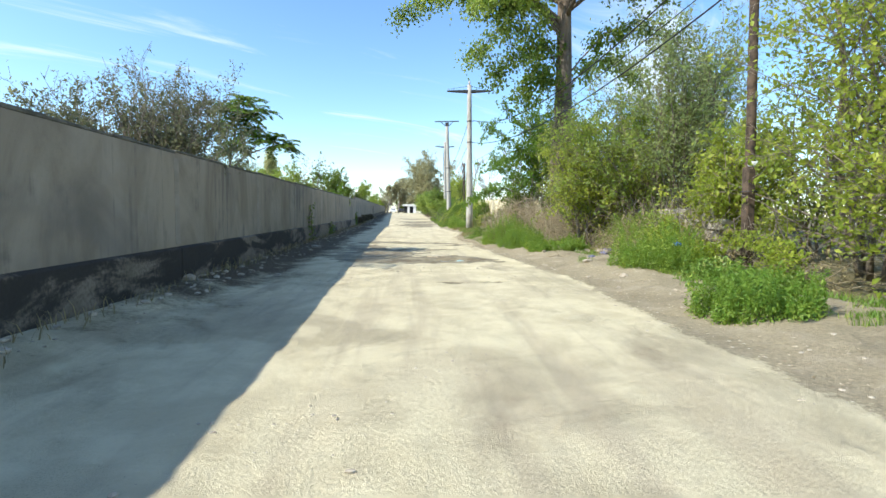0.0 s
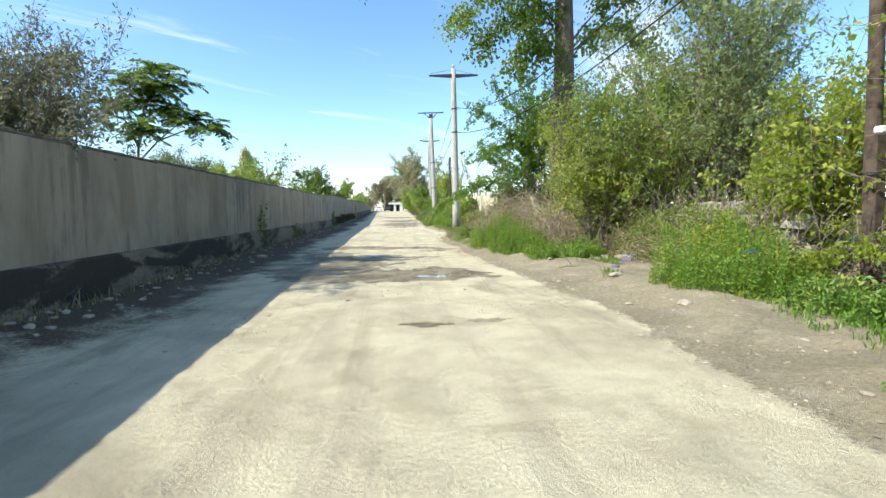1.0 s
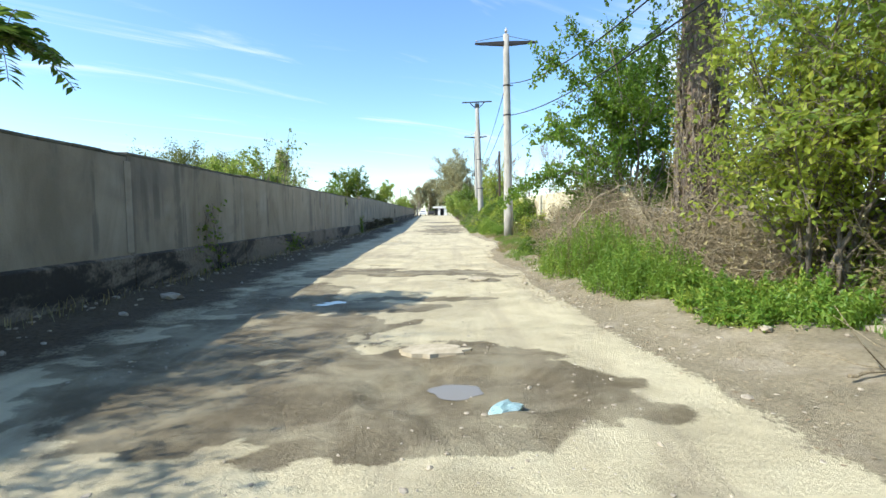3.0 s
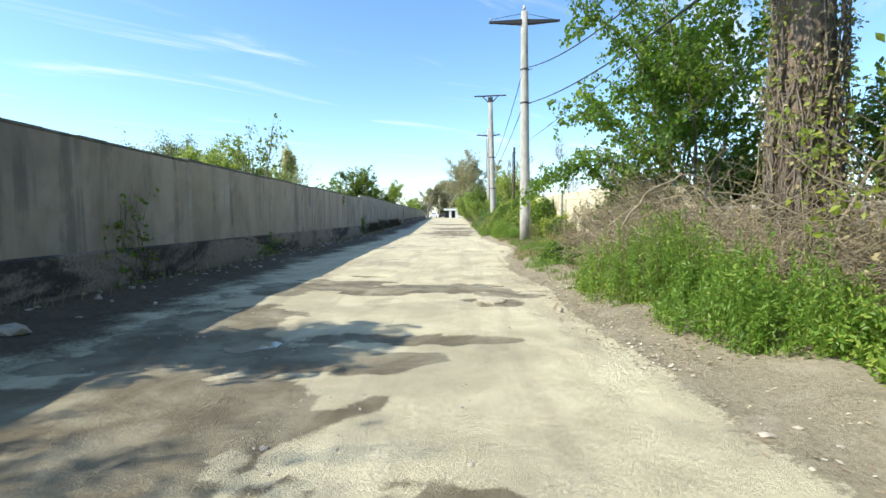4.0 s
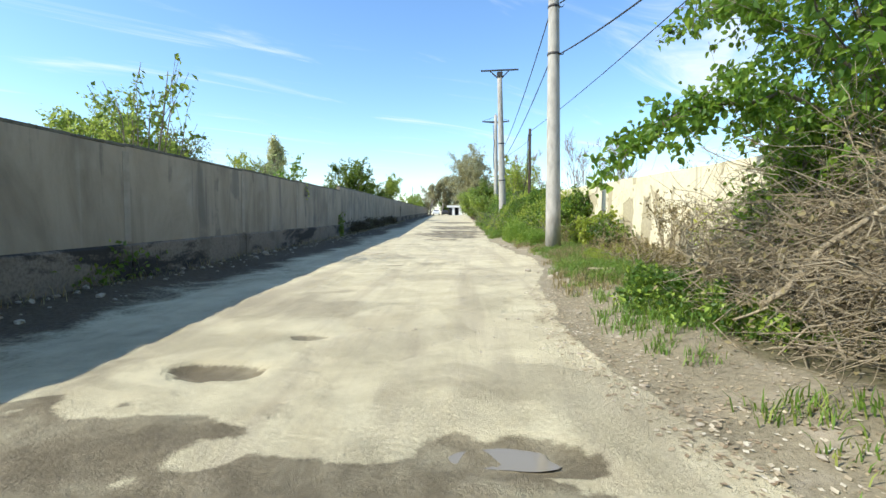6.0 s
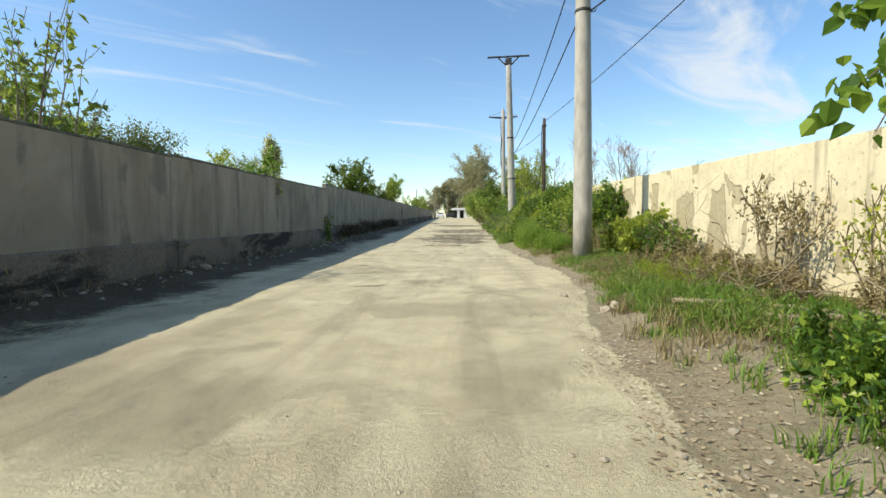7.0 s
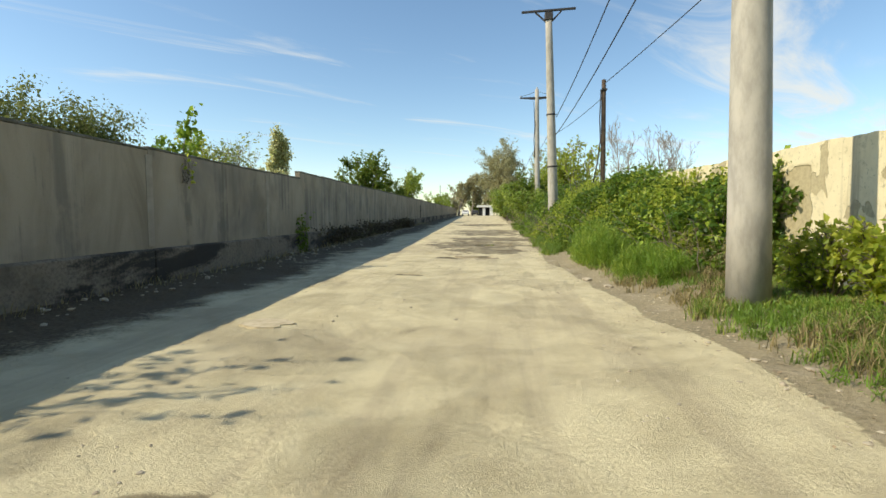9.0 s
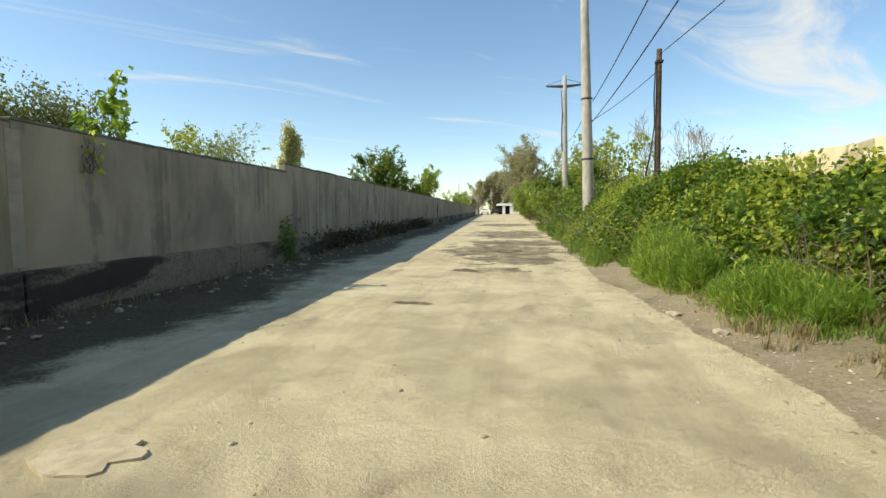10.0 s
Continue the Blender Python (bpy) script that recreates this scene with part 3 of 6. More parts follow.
# potholes darkened inside: mud, plus the hollows' shade put into the colour
for hx, hy, rx, ry, deep in HOLES:
    d = ((gx - hx) / rx) ** 2 + ((gy - hy) / ry) ** 2 + 0.9 * grain(gx * 4, gy * 4, 11)
    wet_shade = np.maximum(wet_shade, soft(1.15, 0.85, d) * (0.75 if deep > 0 else 0.0))
for key, field in (("verge", verge), ("turf", turf), ("wet_shade", wet_shade), ("foot_soil_shade", foot_soil_shade)):
    ground_me.attributes.new(key, "FLOAT", "POINT").data.foreach_set("value", np.clip(field, 0, 1.3).astype(np.float32).ravel())
tagged(new("ground", ground_me), "pale rutted dirt road with damp patches and brown earth verges", "ground", kind="structure")

# ---------------- grey boundary wall ----------------
wall_left = thing("wall_left", 0, 0, 0, "long grey weathered concrete boundary wall with streaks", "wall", kind="structure")
STEP = 36.4
JOINTS = [3.3 + 4.4 * k for k in range(-4, 35)]
rng = np.random.default_rng(4)
stops = sorted(JOINTS + [STEP])
for i, (y0, y1) in enumerate(zip(stops, stops[1:])):
    ym, span_y = (y0 + y1) / 2, y1 - y0
    foot = float(rise(ym)) - 0.25
    tall = left_top(ym) - foot - 0.04
    at_x = left_x(ym) - 0.08 - rng.uniform(0, 0.004)
    bm = box_bm(0.16, span_y - 0.002, tall, bevel=0.008)
    panel = part("panel", bm_mesh("panel", bm, WALL_GREY), wall_left)
    panel.matrix_basis = pose(at_x, ym, foot, 0, rng.normal() * 0.08, 2.04)
    # worn coping, in short lengths with chipped edges
    n_cap = max(1, round(span_y / 0.55))
    bm = bmesh.new()
    for k in range(n_cap):
        u = (k + 0.5) / n_cap - 0.5
        box_bm(0.172, span_y / n_cap - 0.004, 0.045 + rng.uniform(-0.008, 0.008), (rng.normal() * 0.003, u * span_y, 0), 0.012, bm)
    for v in bm.verts:
        v.co.z += 0.014 * float(grain(v.co.y * 2.1 + i * 5, v.co.x * 7, 31))
    cap = part("coping", bm_mesh("coping", bm, COPING), wall_left, "dark mossy coping")
    cap.matrix_basis = pose(left_x(ym) - 0.08, ym, foot + tall - 0.004, 0, 0, 2.04)
    # footing with a sloped ledge
    bm = box_bm(0.13, span_y - 0.02, 0.92, bevel=0.012)
    for v in bm.verts:
        if v.co.z > 0.8 and v.co.x > 0:
            v.co.z -= 0.045
        v.co.x += 0.012 * float(grain(v.co.y * 1.3 + i * 3, v.co.z * 3, 33))
    footing = part("footing", bm_mesh("footing", bm, PLINTH), wall_left, "sooty stained footing")
    footing.matrix_basis = pose(left_x(ym) - 0.005, ym, foot, 0, 0, 2.04)
for y in JOINTS[1:-1]:
    foot = float(rise(y))
    bm = box_bm(0.02, 0.16, left_top(y) - foot - 0.80, bevel=0.004)
    for v in bm.verts:
        v.co.y += 0.02 * float(grain(v.co.z * 2.0, y, 35))
    strip_joint = part("joint", bm_mesh("joint", bm, JOINT), wall_left, "paler cement joint")
    strip_joint.matrix_basis = pose(left_x(y) - 0.004, y, foot + 0.68, 0, 0, 2.04)

# ---------------- flaking plaster wall and the old low wall before it ----------------


def right_x(y):
    return 5.08 - 0.02 * (y - 29.2)


wall_right = thing("wall_right", 0, 0, 0, "cream plastered wall, coat flaked off in ragged patches", "wall", kind="structure")
nyw, nzw = 520, 46
yw = np.linspace(16.3, 47.0, nyw)
top_line = 2.12 - 1.2 * soft(19.3, 16.8, yw) + 0.011 * (yw - 20.6) + 0.03 * grain(yw * 1.9, yw * 0, 41) + 0.02 * grain(yw * 7.0, yw * 0, 42)
share = np.linspace(0, 1, nzw)
wy = np.repeat(yw[:, None], nzw, 1)
wz = -0.2 + (top_line[:, None] + 0.2) * share[None, :]
# places where the coat has come off: from y, to y, highest, lowest
BARE_COAT = ((30.2, 31.3, 1.9, 0.3), (28.4, 28.68, 2.0, 0.9), (26.65, 27.3, 1.65, 0.5), (25.5, 25.95, 1.7, 0.2), (25.0, 25.2, 1.6, 1.35), (23.4, 24.5, 0.8, 0.1), (21.3, 22.1, 0.9, 0.2),
             (20.0, 20.6, 1.1, 0.3), (33.0, 34.2, 1.9, 0.4), (36.2, 37.6, 2.0, 0.4), (18.2, 19.2, 1.2, 0.0))
bare = np.zeros_like(wy)
for ya, yb, zt, zb in BARE_COAT:
    rag_y = 0.16 * grain(wz * 3.1, wy * 1.2 + ya, 45) + 0.05 * grain(wz * 11, wy * 9, 46)
    rag_z = 0.28 * grain(wy * 2.6, wz * 0.6 + ya, 47) + 0.10 * grain(wy * 12, wz * 8, 48)
    inside = np.minimum(np.minimum(wy - ya, yb - wy) + rag_y + 0.05, np.minimum(zt - wz, wz - zb) + rag_z)
    bare = np.maximum(bare, soft(-0.03, 0.03, inside))
bulge = 0.018 * grain(wy * 0.9, wz * 1.1, 43) + 0.006 * grain(wy * 4, wz * 4, 44) + 0.012 * bare
verts = [tuple(p) for p in np.stack((right_x(wy) + bulge, wy, wz), -1).reshape(-1, 3)]
faces = []
front = len(verts)
for j in range(nyw):
    verts.append((right_x(yw[j]) + 0.24, yw[j], float(wz[j, -1]) - 0.01))
    verts.append((right_x(yw[j]) + 0.24, yw[j], -0.2))
for j in range(nyw - 1):
    for k in range(nzw - 1):
        a = j * nzw + k
        faces.append((a, a + 1, a + nzw + 1, a + nzw))
    t0 = j * nzw + nzw - 1
    faces.append((t0, front + 2 * j, front + 2 * j + 2, t0 + nzw))
    faces.append((front + 2 * j, front + 2 * j + 1, front + 2 * j + 3, front + 2 * j + 2))
faces.append(tuple(range(nzw)) + (front, front + 1))
faces.append(tuple(reversed(range((nyw - 1) * nzw, nyw * nzw))) + (front + 2 * nyw - 1, front + 2 * nyw - 2))
face_me = mesh_of("plastered_face", verts, faces, PLASTER)
face_me.attributes.new("bare", "FLOAT", "POINT").data.foreach_set("value", np.concatenate((bare.ravel(), np.zeros(2 * nyw))).astype(np.float32))
part("plastered_face", face_me, wall_right)
low_wall = thing("wall_low", 0, 0, 0, "low old rubble stone wall under dry creepers", "wall", kind="structure")
rng = np.random.default_rng(8)
stone_meshes = []
for k in range(8):
    bm = box_bm(0.30, 0.46, 0.235, bevel=0.035)
    for v in bm.verts:
        v.co += Vector(rng.normal(size=3) * 0.014)
    stone_meshes.append(bm_mesh("stone", bm, RUBBLE))
for row in range(6):
    y = -3.0 + (row % 2) * 0.25
    while y < 20.4:
        if not (row == 5 and rng.uniform() < 0.25):
            if y < 6.0:
                y += 0.50
                continue
            ob = part("stone", stone_meshes[rng.integers(8)], low_wall)
            ob.matrix_basis = pose(6.5 - 0.02 * y + rng.normal() * 0.015, y, row * 0.242 - 0.05, 0, rng.normal() * 2, 1.2 + rng.normal() * 2.0)
        y += 0.50

# ---------------- poles and cables ----------------


def round_pole(name, x, y, h, r0, r1, lean, label, material, tilt_y=0.0):
    root = thing(name, x, y, lay(x, y) - 0.1, label, "pole", "poles along the lane")
    root.matrix_basis = pose(x, y, lay(x, y) - 0.1, tilt_y, lean, 0)
    zs = np.linspace(0, h, 9)
    rs = r0 + (r1 - r0) * zs / h
    part("shaft", tube_mesh("shaft", [([(0, 0, z) for z in zs], rs)], material, 20), root)
    return root


def arm_mesh(name, a, b, ra, rb, material):
    """A tapered square-section arm from a to b."""
    a, b = Vector(a), Vector(b)
    u = (b - a).normalized()
    s = u.cross(Vector((0, 0, 1))).normalized()
    w = s.cross(u)
    bm = bmesh.new()
    rings = []
    for p, r in ((a, ra), (b, rb)):
        rings.append([bm.verts.new(p + s * r * i + w * r * j) for i, j in ((-1, -1), (1, -1), (1, 1), (-1, 1))])
    for i in range(4):
        k = (i + 1) % 4
        bm.faces.new((rings[0][i], rings[0][k], rings[1][k], rings[1][i]))
    bm.faces.new(rings[0])
    bm.faces.new(rings[1])
    bmesh.ops.bevel(bm, geom=bm.edges[:], offset=min(ra, rb) * 0.25, segments=1, affect="EDGES")
    return bm_mesh(name, bm, material)


def insulator(at, parent, s=1.0):
    zs = (0, 0.06, 0.07, 0.11, 0.12, 0.16, 0.2)
    rs = (0.015, 0.015, 0.05, 0.055, 0.035, 0.045, 0.012)
    part("insulator", tube_mesh("insulator", [([(at[0], at[1], at[2] + z * s) for z in zs], [r * s for r in rs])], PORCELAIN, 10), parent)


def steps_collar(root, z, r):
    part("collar", tube_mesh("collar", [([(0, 0, z), (0, 0, z + 0.02), (0, 0, z + 0.06), (0, 0, z + 0.08)], (r, r + 0.018, r + 0.018, r))], STEEL, 16), root, "dark steel band")
    part("hook", tube_mesh("hook", [([(r, 0, z + 0.04), (r + 0.1, 0, z + 0.04), (r + 0.13, 0, z + 0.1)], (0.014, 0.014, 0.012))], STEEL, 6), root)


POLE_A = (3.36, 28.35)
pole_a = round_pole("utility_pole", *POLE_A, 9.75, 0.235, 0.14, -0.9, "tall grey spun concrete utility pole with a crossarm", POLE, -1.5)
for sx, tip in ((-1, -1.5), (1, 1.5)):
    part("crossarm", arm_mesh("crossarm", (sx * 0.1, 0.0, 9.32), (tip, 0.12 * sx, 9.32 + 0.09 * (1 if sx > 0 else -0.3)), 0.10, 0.045, STEEL), pole_a, "dark tapered steel crossarm")
    insulator((tip * 0.96, 0.12 * sx, 9.36), pole_a, 0.6)
    part("stay", tube_mesh("stay", [([(0, 0, 9.70), (tip * 0.95, 0.1 * sx, 9.42)], (0.012, 0.012))], STEEL, 5), pole_a)
insulator((0, 0, 9.75), pole_a, 1.5)
steps_collar(pole_a, 7.3, 0.166)
steps_collar(pole_a, 5.9, 0.179)

POLE_B = (3.28, 45.8)
pole_b = round_pole("utility_pole", *POLE_B, 10.3, 0.25, 0.15, -2.2, "grey concrete utility pole with a flat braced bar", POLE)
bm = box_bm(2.45, 0.10, 0.09, (0, 0, 10.42), 0.01)
part("crossbar", bm_mesh("crossbar", bm, STEEL), pole_b, "dark steel bar")
for sx in (-1, 1):
    part("brace", arm_mesh("brace", (sx * 0.12, 0, 9.95), (sx * 0.62, 0, 10.44), 0.035, 0.03, STEEL), pole_b)
bm = box_bm(0.36, 0.36, 0.34, (0, 0, 10.0), 0.02)
part("head", bm_mesh("head", bm, STEEL), pole_b)
steps_collar(pole_b, 5.7, 0.2)
steps_collar(pole_b, 3.3, 0.224)

POLE_C = (3.75, 59.6)
pole_c = round_pole("utility_pole", *POLE_C, 10.2, 0.23, 0.14, -1.0, "weathered concrete utility pole with wired crossarm", POLE)
for sx in (-1, 1):
    part("crossarm", arm_mesh("crossarm", (sx * 0.08, 0.0, 9.55), (sx * 1.25, 0.0, 9.62), 0.09, 0.045, STEEL), pole_c, "dark tapered steel crossarm")
    part("stay", tube_mesh("stay", [([(0, 0, 10.05), (sx * 1.2, 0, 9.7)], (0.015, 0.015))], STEEL, 5), pole_c)
    insulator((sx * 1.2, 0, 9.65), pole_c, 0.7)
insulator((0, 0, 10.15), pole_c, 1.2)
part("riser", tube_mesh("riser", [([(-0.2, -0.12, 5.2), (-0.24, -0.1, 6.5), (-0.17, -0.1, 7.6), (-0.24, -0.08, 9.3)], (0.03, 0.03, 0.03, 0.02))], WIRE, 5), pole_c, "loose black cable")

wood_b = round_pole("wooden_pole", 4.15, 39.6, 5.65, 0.095, 0.07, -0.6, "dark slim wooden pole with a dangling cable", OLD_WOOD)
bm = box_bm(0.20, 0.18, 0.07, (0, 0, 5.28), 0.012)
part("cleat", bm_mesh("cleat", bm, STEEL), wood_b)
part("dropped_cable", tube_mesh("dropped_cable", [([(-0.1, -0.05, 5.3), (-0.14, -0.08, 4.4), (-0.11, -0.06, 3.6), (-0.2, -0.1, 2.9), (-0.35, -0.15, 2.2)], (0.02,) * 5)], WIRE, 5), wood_b, "dangling black cable")

wood_a = round_pole("wooden_pole", 5.80, 4.25, 7.6, 0.09, 0.07, -2.0, "tall brown wooden pole bolted to a short footing post", OLD_WOOD)
bm = box_bm(0.16, 0.17, 2.05, (-0.12, -0.14, 0), 0.02)
part("footing_post", bm_mesh("footing_post", bm, OLD_WOOD), wood_a, "dark square footing post")
bm = box_bm(0.15, 0.12, 0.09, (-0.06, -0.17, 2.05), 0.02)
part("cap", bm_mesh("cap", bm, WHITE), wood_a, "white cap")
for z in (0.7, 1.6):
    loop = [(-0.07 + 0.225 * math.cos(q) * 0.66 + 0.135 * math.sin(q) * 0.75, -0.08 + 0.225 * math.cos(q) * 0.75 - 0.135 * math.sin(q) * 0.66, z) for q in np.linspace(0, 2 * math.pi, 25)]
    part("strap", tube_mesh("strap", [(loop, [0.012] * 25)], STEEL, 6), wood_a)


def cable(a, b, sag, label, r=0.014):
    a, b = Vector(a), Vector(b)
    root = thing("cable", a.x, a.y, a.z, label, "cable", "overhead cables")
    pts = []
    for i in range(25):
        u = i / 24
        p = a.lerp(b, u) - a
        pts.append((p.x, p.y, p.z - sag * 4 * u * (1 - u)))
    part("strand", tube_mesh("strand", [(pts, [r] * 25)], WIRE, 6), root)


cable((3.42, 28.5, 7.5), (5.62, 4.25, 6.7), 1.35, "black sagging cable from concrete pole to wooden pole", 0.019)
cable((3.44, 28.45, 6.0), (5.62, 4.25, 5.6), 0.95, "black sagging cable from concrete pole to wooden pole", 0.019)
cable((4.1, 39.6, 5.6), (5.66, 4.25, 6.0), 0.5, "thin grey sagging cable between the wooden poles", 0.011)
cable((3.22, 28.6, 7.5), (3.3, 45.8, 5.75), 0.3, "black cable between two concrete poles", 0.017)
cable((3.24, 28.55, 6.0), (3.3, 45.8, 4.95), 0.25, "black cable between two concrete poles", 0.017)
cable((3.2, 45.8, 5.75), (3.7, 59.6, 6.1), 0.35, "black cable between two concrete poles", 0.014)
cable((3.6, 59.6, 6.4), (2.2, 100.0, 5.4), 0.9, "black cable running on down the lane", 0.016)
cable((3.2, 45.8, 4.95), (4.1, 39.6, 5.2), 0.1, "thin cable from concrete pole to wooden pole", 0.01)

# ---------------- trees and bushes behind the grey wall ----------------
AIRY = dict(levels=3, count=(10, 7), ratio=(0.5, 0.45), spread=(0.6, 0.7), lift=(0.12, 0.08, 0.02), first=(0.2, 0.2), bend=0.12, thin=0.004)
shrub("bush", -6.1, 7.4, 0.1, 3.8, 1.2, 13000, 0.075, LEAF_DUSK, TWIG, "grey-green thin-leaved bush behind the concrete wall", 21, 10, AIRY, 0.4)
shrub("bush", -5.6, 6.2, 0.1, 4.0, 0.6, 3600, 0.075, LEAF_DUSK, TWIG, "thin twiggy bush with few grey leaves behind the concrete wall", 20, 7, AIRY, 0.4)
shrub("bush", -8.1, 6.9, 0.1, 3.7, 1.1, 4200, 0.075, LEAF_DUSK, TWIG, "sparse twiggy grey bush behind the concrete wall", 22, 9, AIRY, 0.4)
shrub("bush", -6.3, 6.0, 0.1, 3.5, 1.1, 16000, 0.08, LEAF_DUSK, TWIG, "dense olive-green bush behind the concrete wall", 23, 9, SHRUB, 0.5)
shrub("bush", -9.6, 26.0, 0.1, 3.5, 1.5, 14000, 0.11, LEAF_OLIVE, TWIG, "olive-green bush topping the concrete wall", 24, 10, SHRUB)
shrub("bush", -7.6, 25.2, 0.1, 3.6, 1.0, 8000, 0.11, LEAF_OLIVE, TWIG, "olive-green bush topping the concrete wall", 25, 8, SHRUB)
SAPLING = dict(levels=2, count=(7,), ratio=(0.4,), spread=(0.55,), lift=(0.08, 0.10), first=(0.45,), bend=0.08, thin=0.006)
shrub("sapling", -6.35, 23.9, 0.1, 4.3, 0.8, 380, 0.15, LEAF_DEEP, TWIG, "sparse young tree with few dark leaves", 26, 6, SAPLING, 0.6, 0.05)
shrub("sapling", -5.95, 32.0, 0.1, 3.25, 0.16, 700, 0.125, LEAF_BROAD, TWIG, "young broad-leaved tree behind the wall", 27, 2, SAPLING, 0.85, 0.07)
shrub("bush", -18.2, 40.0, 0.2, 4.9, 2.5, 36000, 0.14, LEAF_DULL, TWIG, "large green bush beyond the concrete wall", 28, 16, SHRUB, 0.55, 0.22)
shrub("bush", -16.6, 40.6, 0.2, 4.9, 1.6, 20000, 0.14, LEAF_DULL, TWIG, "dull green bush beyond the concrete wall", 38, 14, SHRUB, 0.55, 0.22)
shrub("bush", -19.8, 39.6, 0.2, 5.2, 1.8, 22000, 0.14, LEAF_DULL, TWIG, "dull green bush beyond the concrete wall", 39, 14, SHRUB, 0.55, 0.22)
shrub("bush", -15.8, 41.0, 0.2, 3.9, 0.9, 5000, 0.15, LEAF_DULL, TWIG, "green bush beyond the concrete wall", 29, 8, SHRUB)
shrub("bush", -13.6, 45.2, 0.2, 4.3, 0.8, 5000, 0.16, LEAF_YELLOW, TWIG, "yellow-green bush beyond the concrete wall", 30, 8, SHRUB)
shrub("bush", -12.4, 45.5, 0.2, 4.3, 1.3, 900, 0.18, LEAF_GREY, TWIG, "thin twiggy bush beyond the concrete wall", 31, 7, AIRY)
shrub("bush", -13.4, 75.0, 0.4, 6.8, 2.6, 15000, 0.24, LEAF_DEEP, TWIG, "rounded dark green bush far along the wall", 32, 11, SHRUB)
shrub("bush", -9.6, 76.0, 0.4, 5.3, 1.7, 7000, 0.22, LEAF_OLIVE, TWIG, "smaller green bush far along the wall", 33, 8, SHRUB)
shrub("bush", -10.5, 112.0, 0.7, 4.6, 2.2, 2500, 0.3, LEAF_OLIVE, TWIG, "low green bush far along the wall", 34, 8, SHRUB)
POPLAR = dict(levels=3, count=(34, 5), ratio=(0.31, 0.5), spread=(0.5, 0.5), lift=(0.05, 0.12, 0.10), first=(0.08, 0.2), bend=0.05, thin=0.01, stem=0.97)
tree("poplar_tree", -23.0, 74.0, 0.3, 8.9, 0.22, 11000, 0.26, LEAF_POPLAR, TWIG, "slim pale columnar poplar beyond the wall", 35, POPLAR, loose=0.15, least=1)
tree("poplar_tree", -25.4, 74.5, 0.3, 5.6, 0.16, 3500, 0.26, LEAF_POPLAR, TWIG, "small columnar poplar beyond the wall", 36, POPLAR, loose=0.15, least=1)


def tree_of_heaven(x, y, seed):
    """A stem with a few limbs, each ending in a rosette of long feathered leaves; points count from its foot."""
    rng = np.random.default_rng(seed)
    root = thing("tree_of_heaven", x, y, 0.1, "young tree with long feathered dark green leaves", "tree")
    limbs = [([(0, 0, -0.1), (0.08, 0, 1.5), (0.1, 0, 2.6), (0.28, 0.05, 3.4), (0.42, 0.15, 4.05), (0.47, 0.2, 4.45)], 0.035),
             ([(0.1, 0, 2.6), (0.0, 0.0, 3.3), (0.05, -0.02, 3.8), (0.1, 0.0, 4.1)], 0.02), ([(0.2, 0, 3.0), (0.35, -0.1, 3.5), (0.55, -0.1, 3.9)], 0.02),
             ([(0.28, 0.05, 3.4), (0.6, 0.1, 3.75), (0.9, 0.1, 4.0)], 0.018), ([(0.08, 0, 2.2), (0.55, 0, 2.7), (1.0, 0, 3.05), (1.3, 0.02, 3.2)], 0.022),
             ([(0.55, 0, 2.7), (1.1, -0.05, 2.9), (1.5, 0, 3.0), (1.72, 0, 3.0)], 0.018), ([(0.2, 0, 3.0), (0.5, 0.1, 3.3), (0.85, 0.1, 3.55)], 0.016),
             ([(0.1, 0, 2.6), (-0.15, 0.1, 3.1), (-0.25, 0.1, 3.6)], 0.018), ([(0.1, 0, 2.4), (0.3, -0.2, 2.8), (0.4, -0.3, 3.1)], 0.014)]
    stalks, spots, axes = [], [], []
    for pts, r in limbs:
        line = np.array(pts, float)
        line[1:] += rng.normal(size=line[1:].shape) * 0.025
        part("stem", tube_mesh("stem", [(line, np.linspace(r, r * 0.4, len(line)))], TWIG, 6), root)
        tip = line[-1]
        for k in range(17):
            a = 2 * math.pi * k / 17 + rng.uniform(-0.25, 0.25)
            d = np.array((math.cos(a), math.sin(a), rng.uniform(-0.1, 0.75)))
            d /= np.linalg.norm(d)
            length = rng.uniform(0.42, 0.78)
            curve = [tip - (tip - line[-2]) * rng.uniform(0, 0.95)]
            for i in range(7):
                d = d + np.array((0, 0, -0.13))
                d /= np.linalg.norm(d)
                curve.append(curve[-1] + d * length / 7)
            stalks.append((curve, [0.005] * 8))
            for i in range(1, 8):
                t = curve[i] - curve[i - 1]
                t = t / np.linalg.norm(t)
                s = np.cross(t, (0, 0, 1))
                s = s / (np.linalg.norm(s) + 1e-9)
                for u in (0.0, 0.5):
                    for sg in (-1, 1):
                        spots.append(curve[i - 1] * (1 - u) + curve[i] * u)
                        axes.append(s * sg + t * 0.35)
    tagged(part("leaf_stalk_mass", tube_mesh("leaf_stalk_mass", stalks, TWIG, 3), root), kind="stuff")
    v, f = leaves(rng, np.array(spots), 0.165, slim=0.36, up=1.2, axis=np.array(axes) * 3, hang=0.5, vary=0.2)
    part("foliage", mesh_of("foliage", v, f, LEAF_TREE), root)


tree_of_heaven(-5.85, 10.0, 5)

# ---------------- trees and bushes of the overgrown side ----------------
WILD = dict(levels=4, count=(12, 6, 3), ratio=(0.45, 0.45, 0.5), spread=(0.75, 0.8, 0.7), lift=(0.07, 0.03, 0.0, -0.03), first=(0.06, 0.12, 0.2), bend=0.13, thin=0.003)
WILLOWY = dict(levels=4, count=(13, 6, 3), ratio=(0.5, 0.42, 0.5), spread=(0.55, 0.6, 0.6), lift=(0.10, 0.07, 0.03, -0.05), first=(0.06, 0.15, 0.2), bend=0.11, thin=0.003)
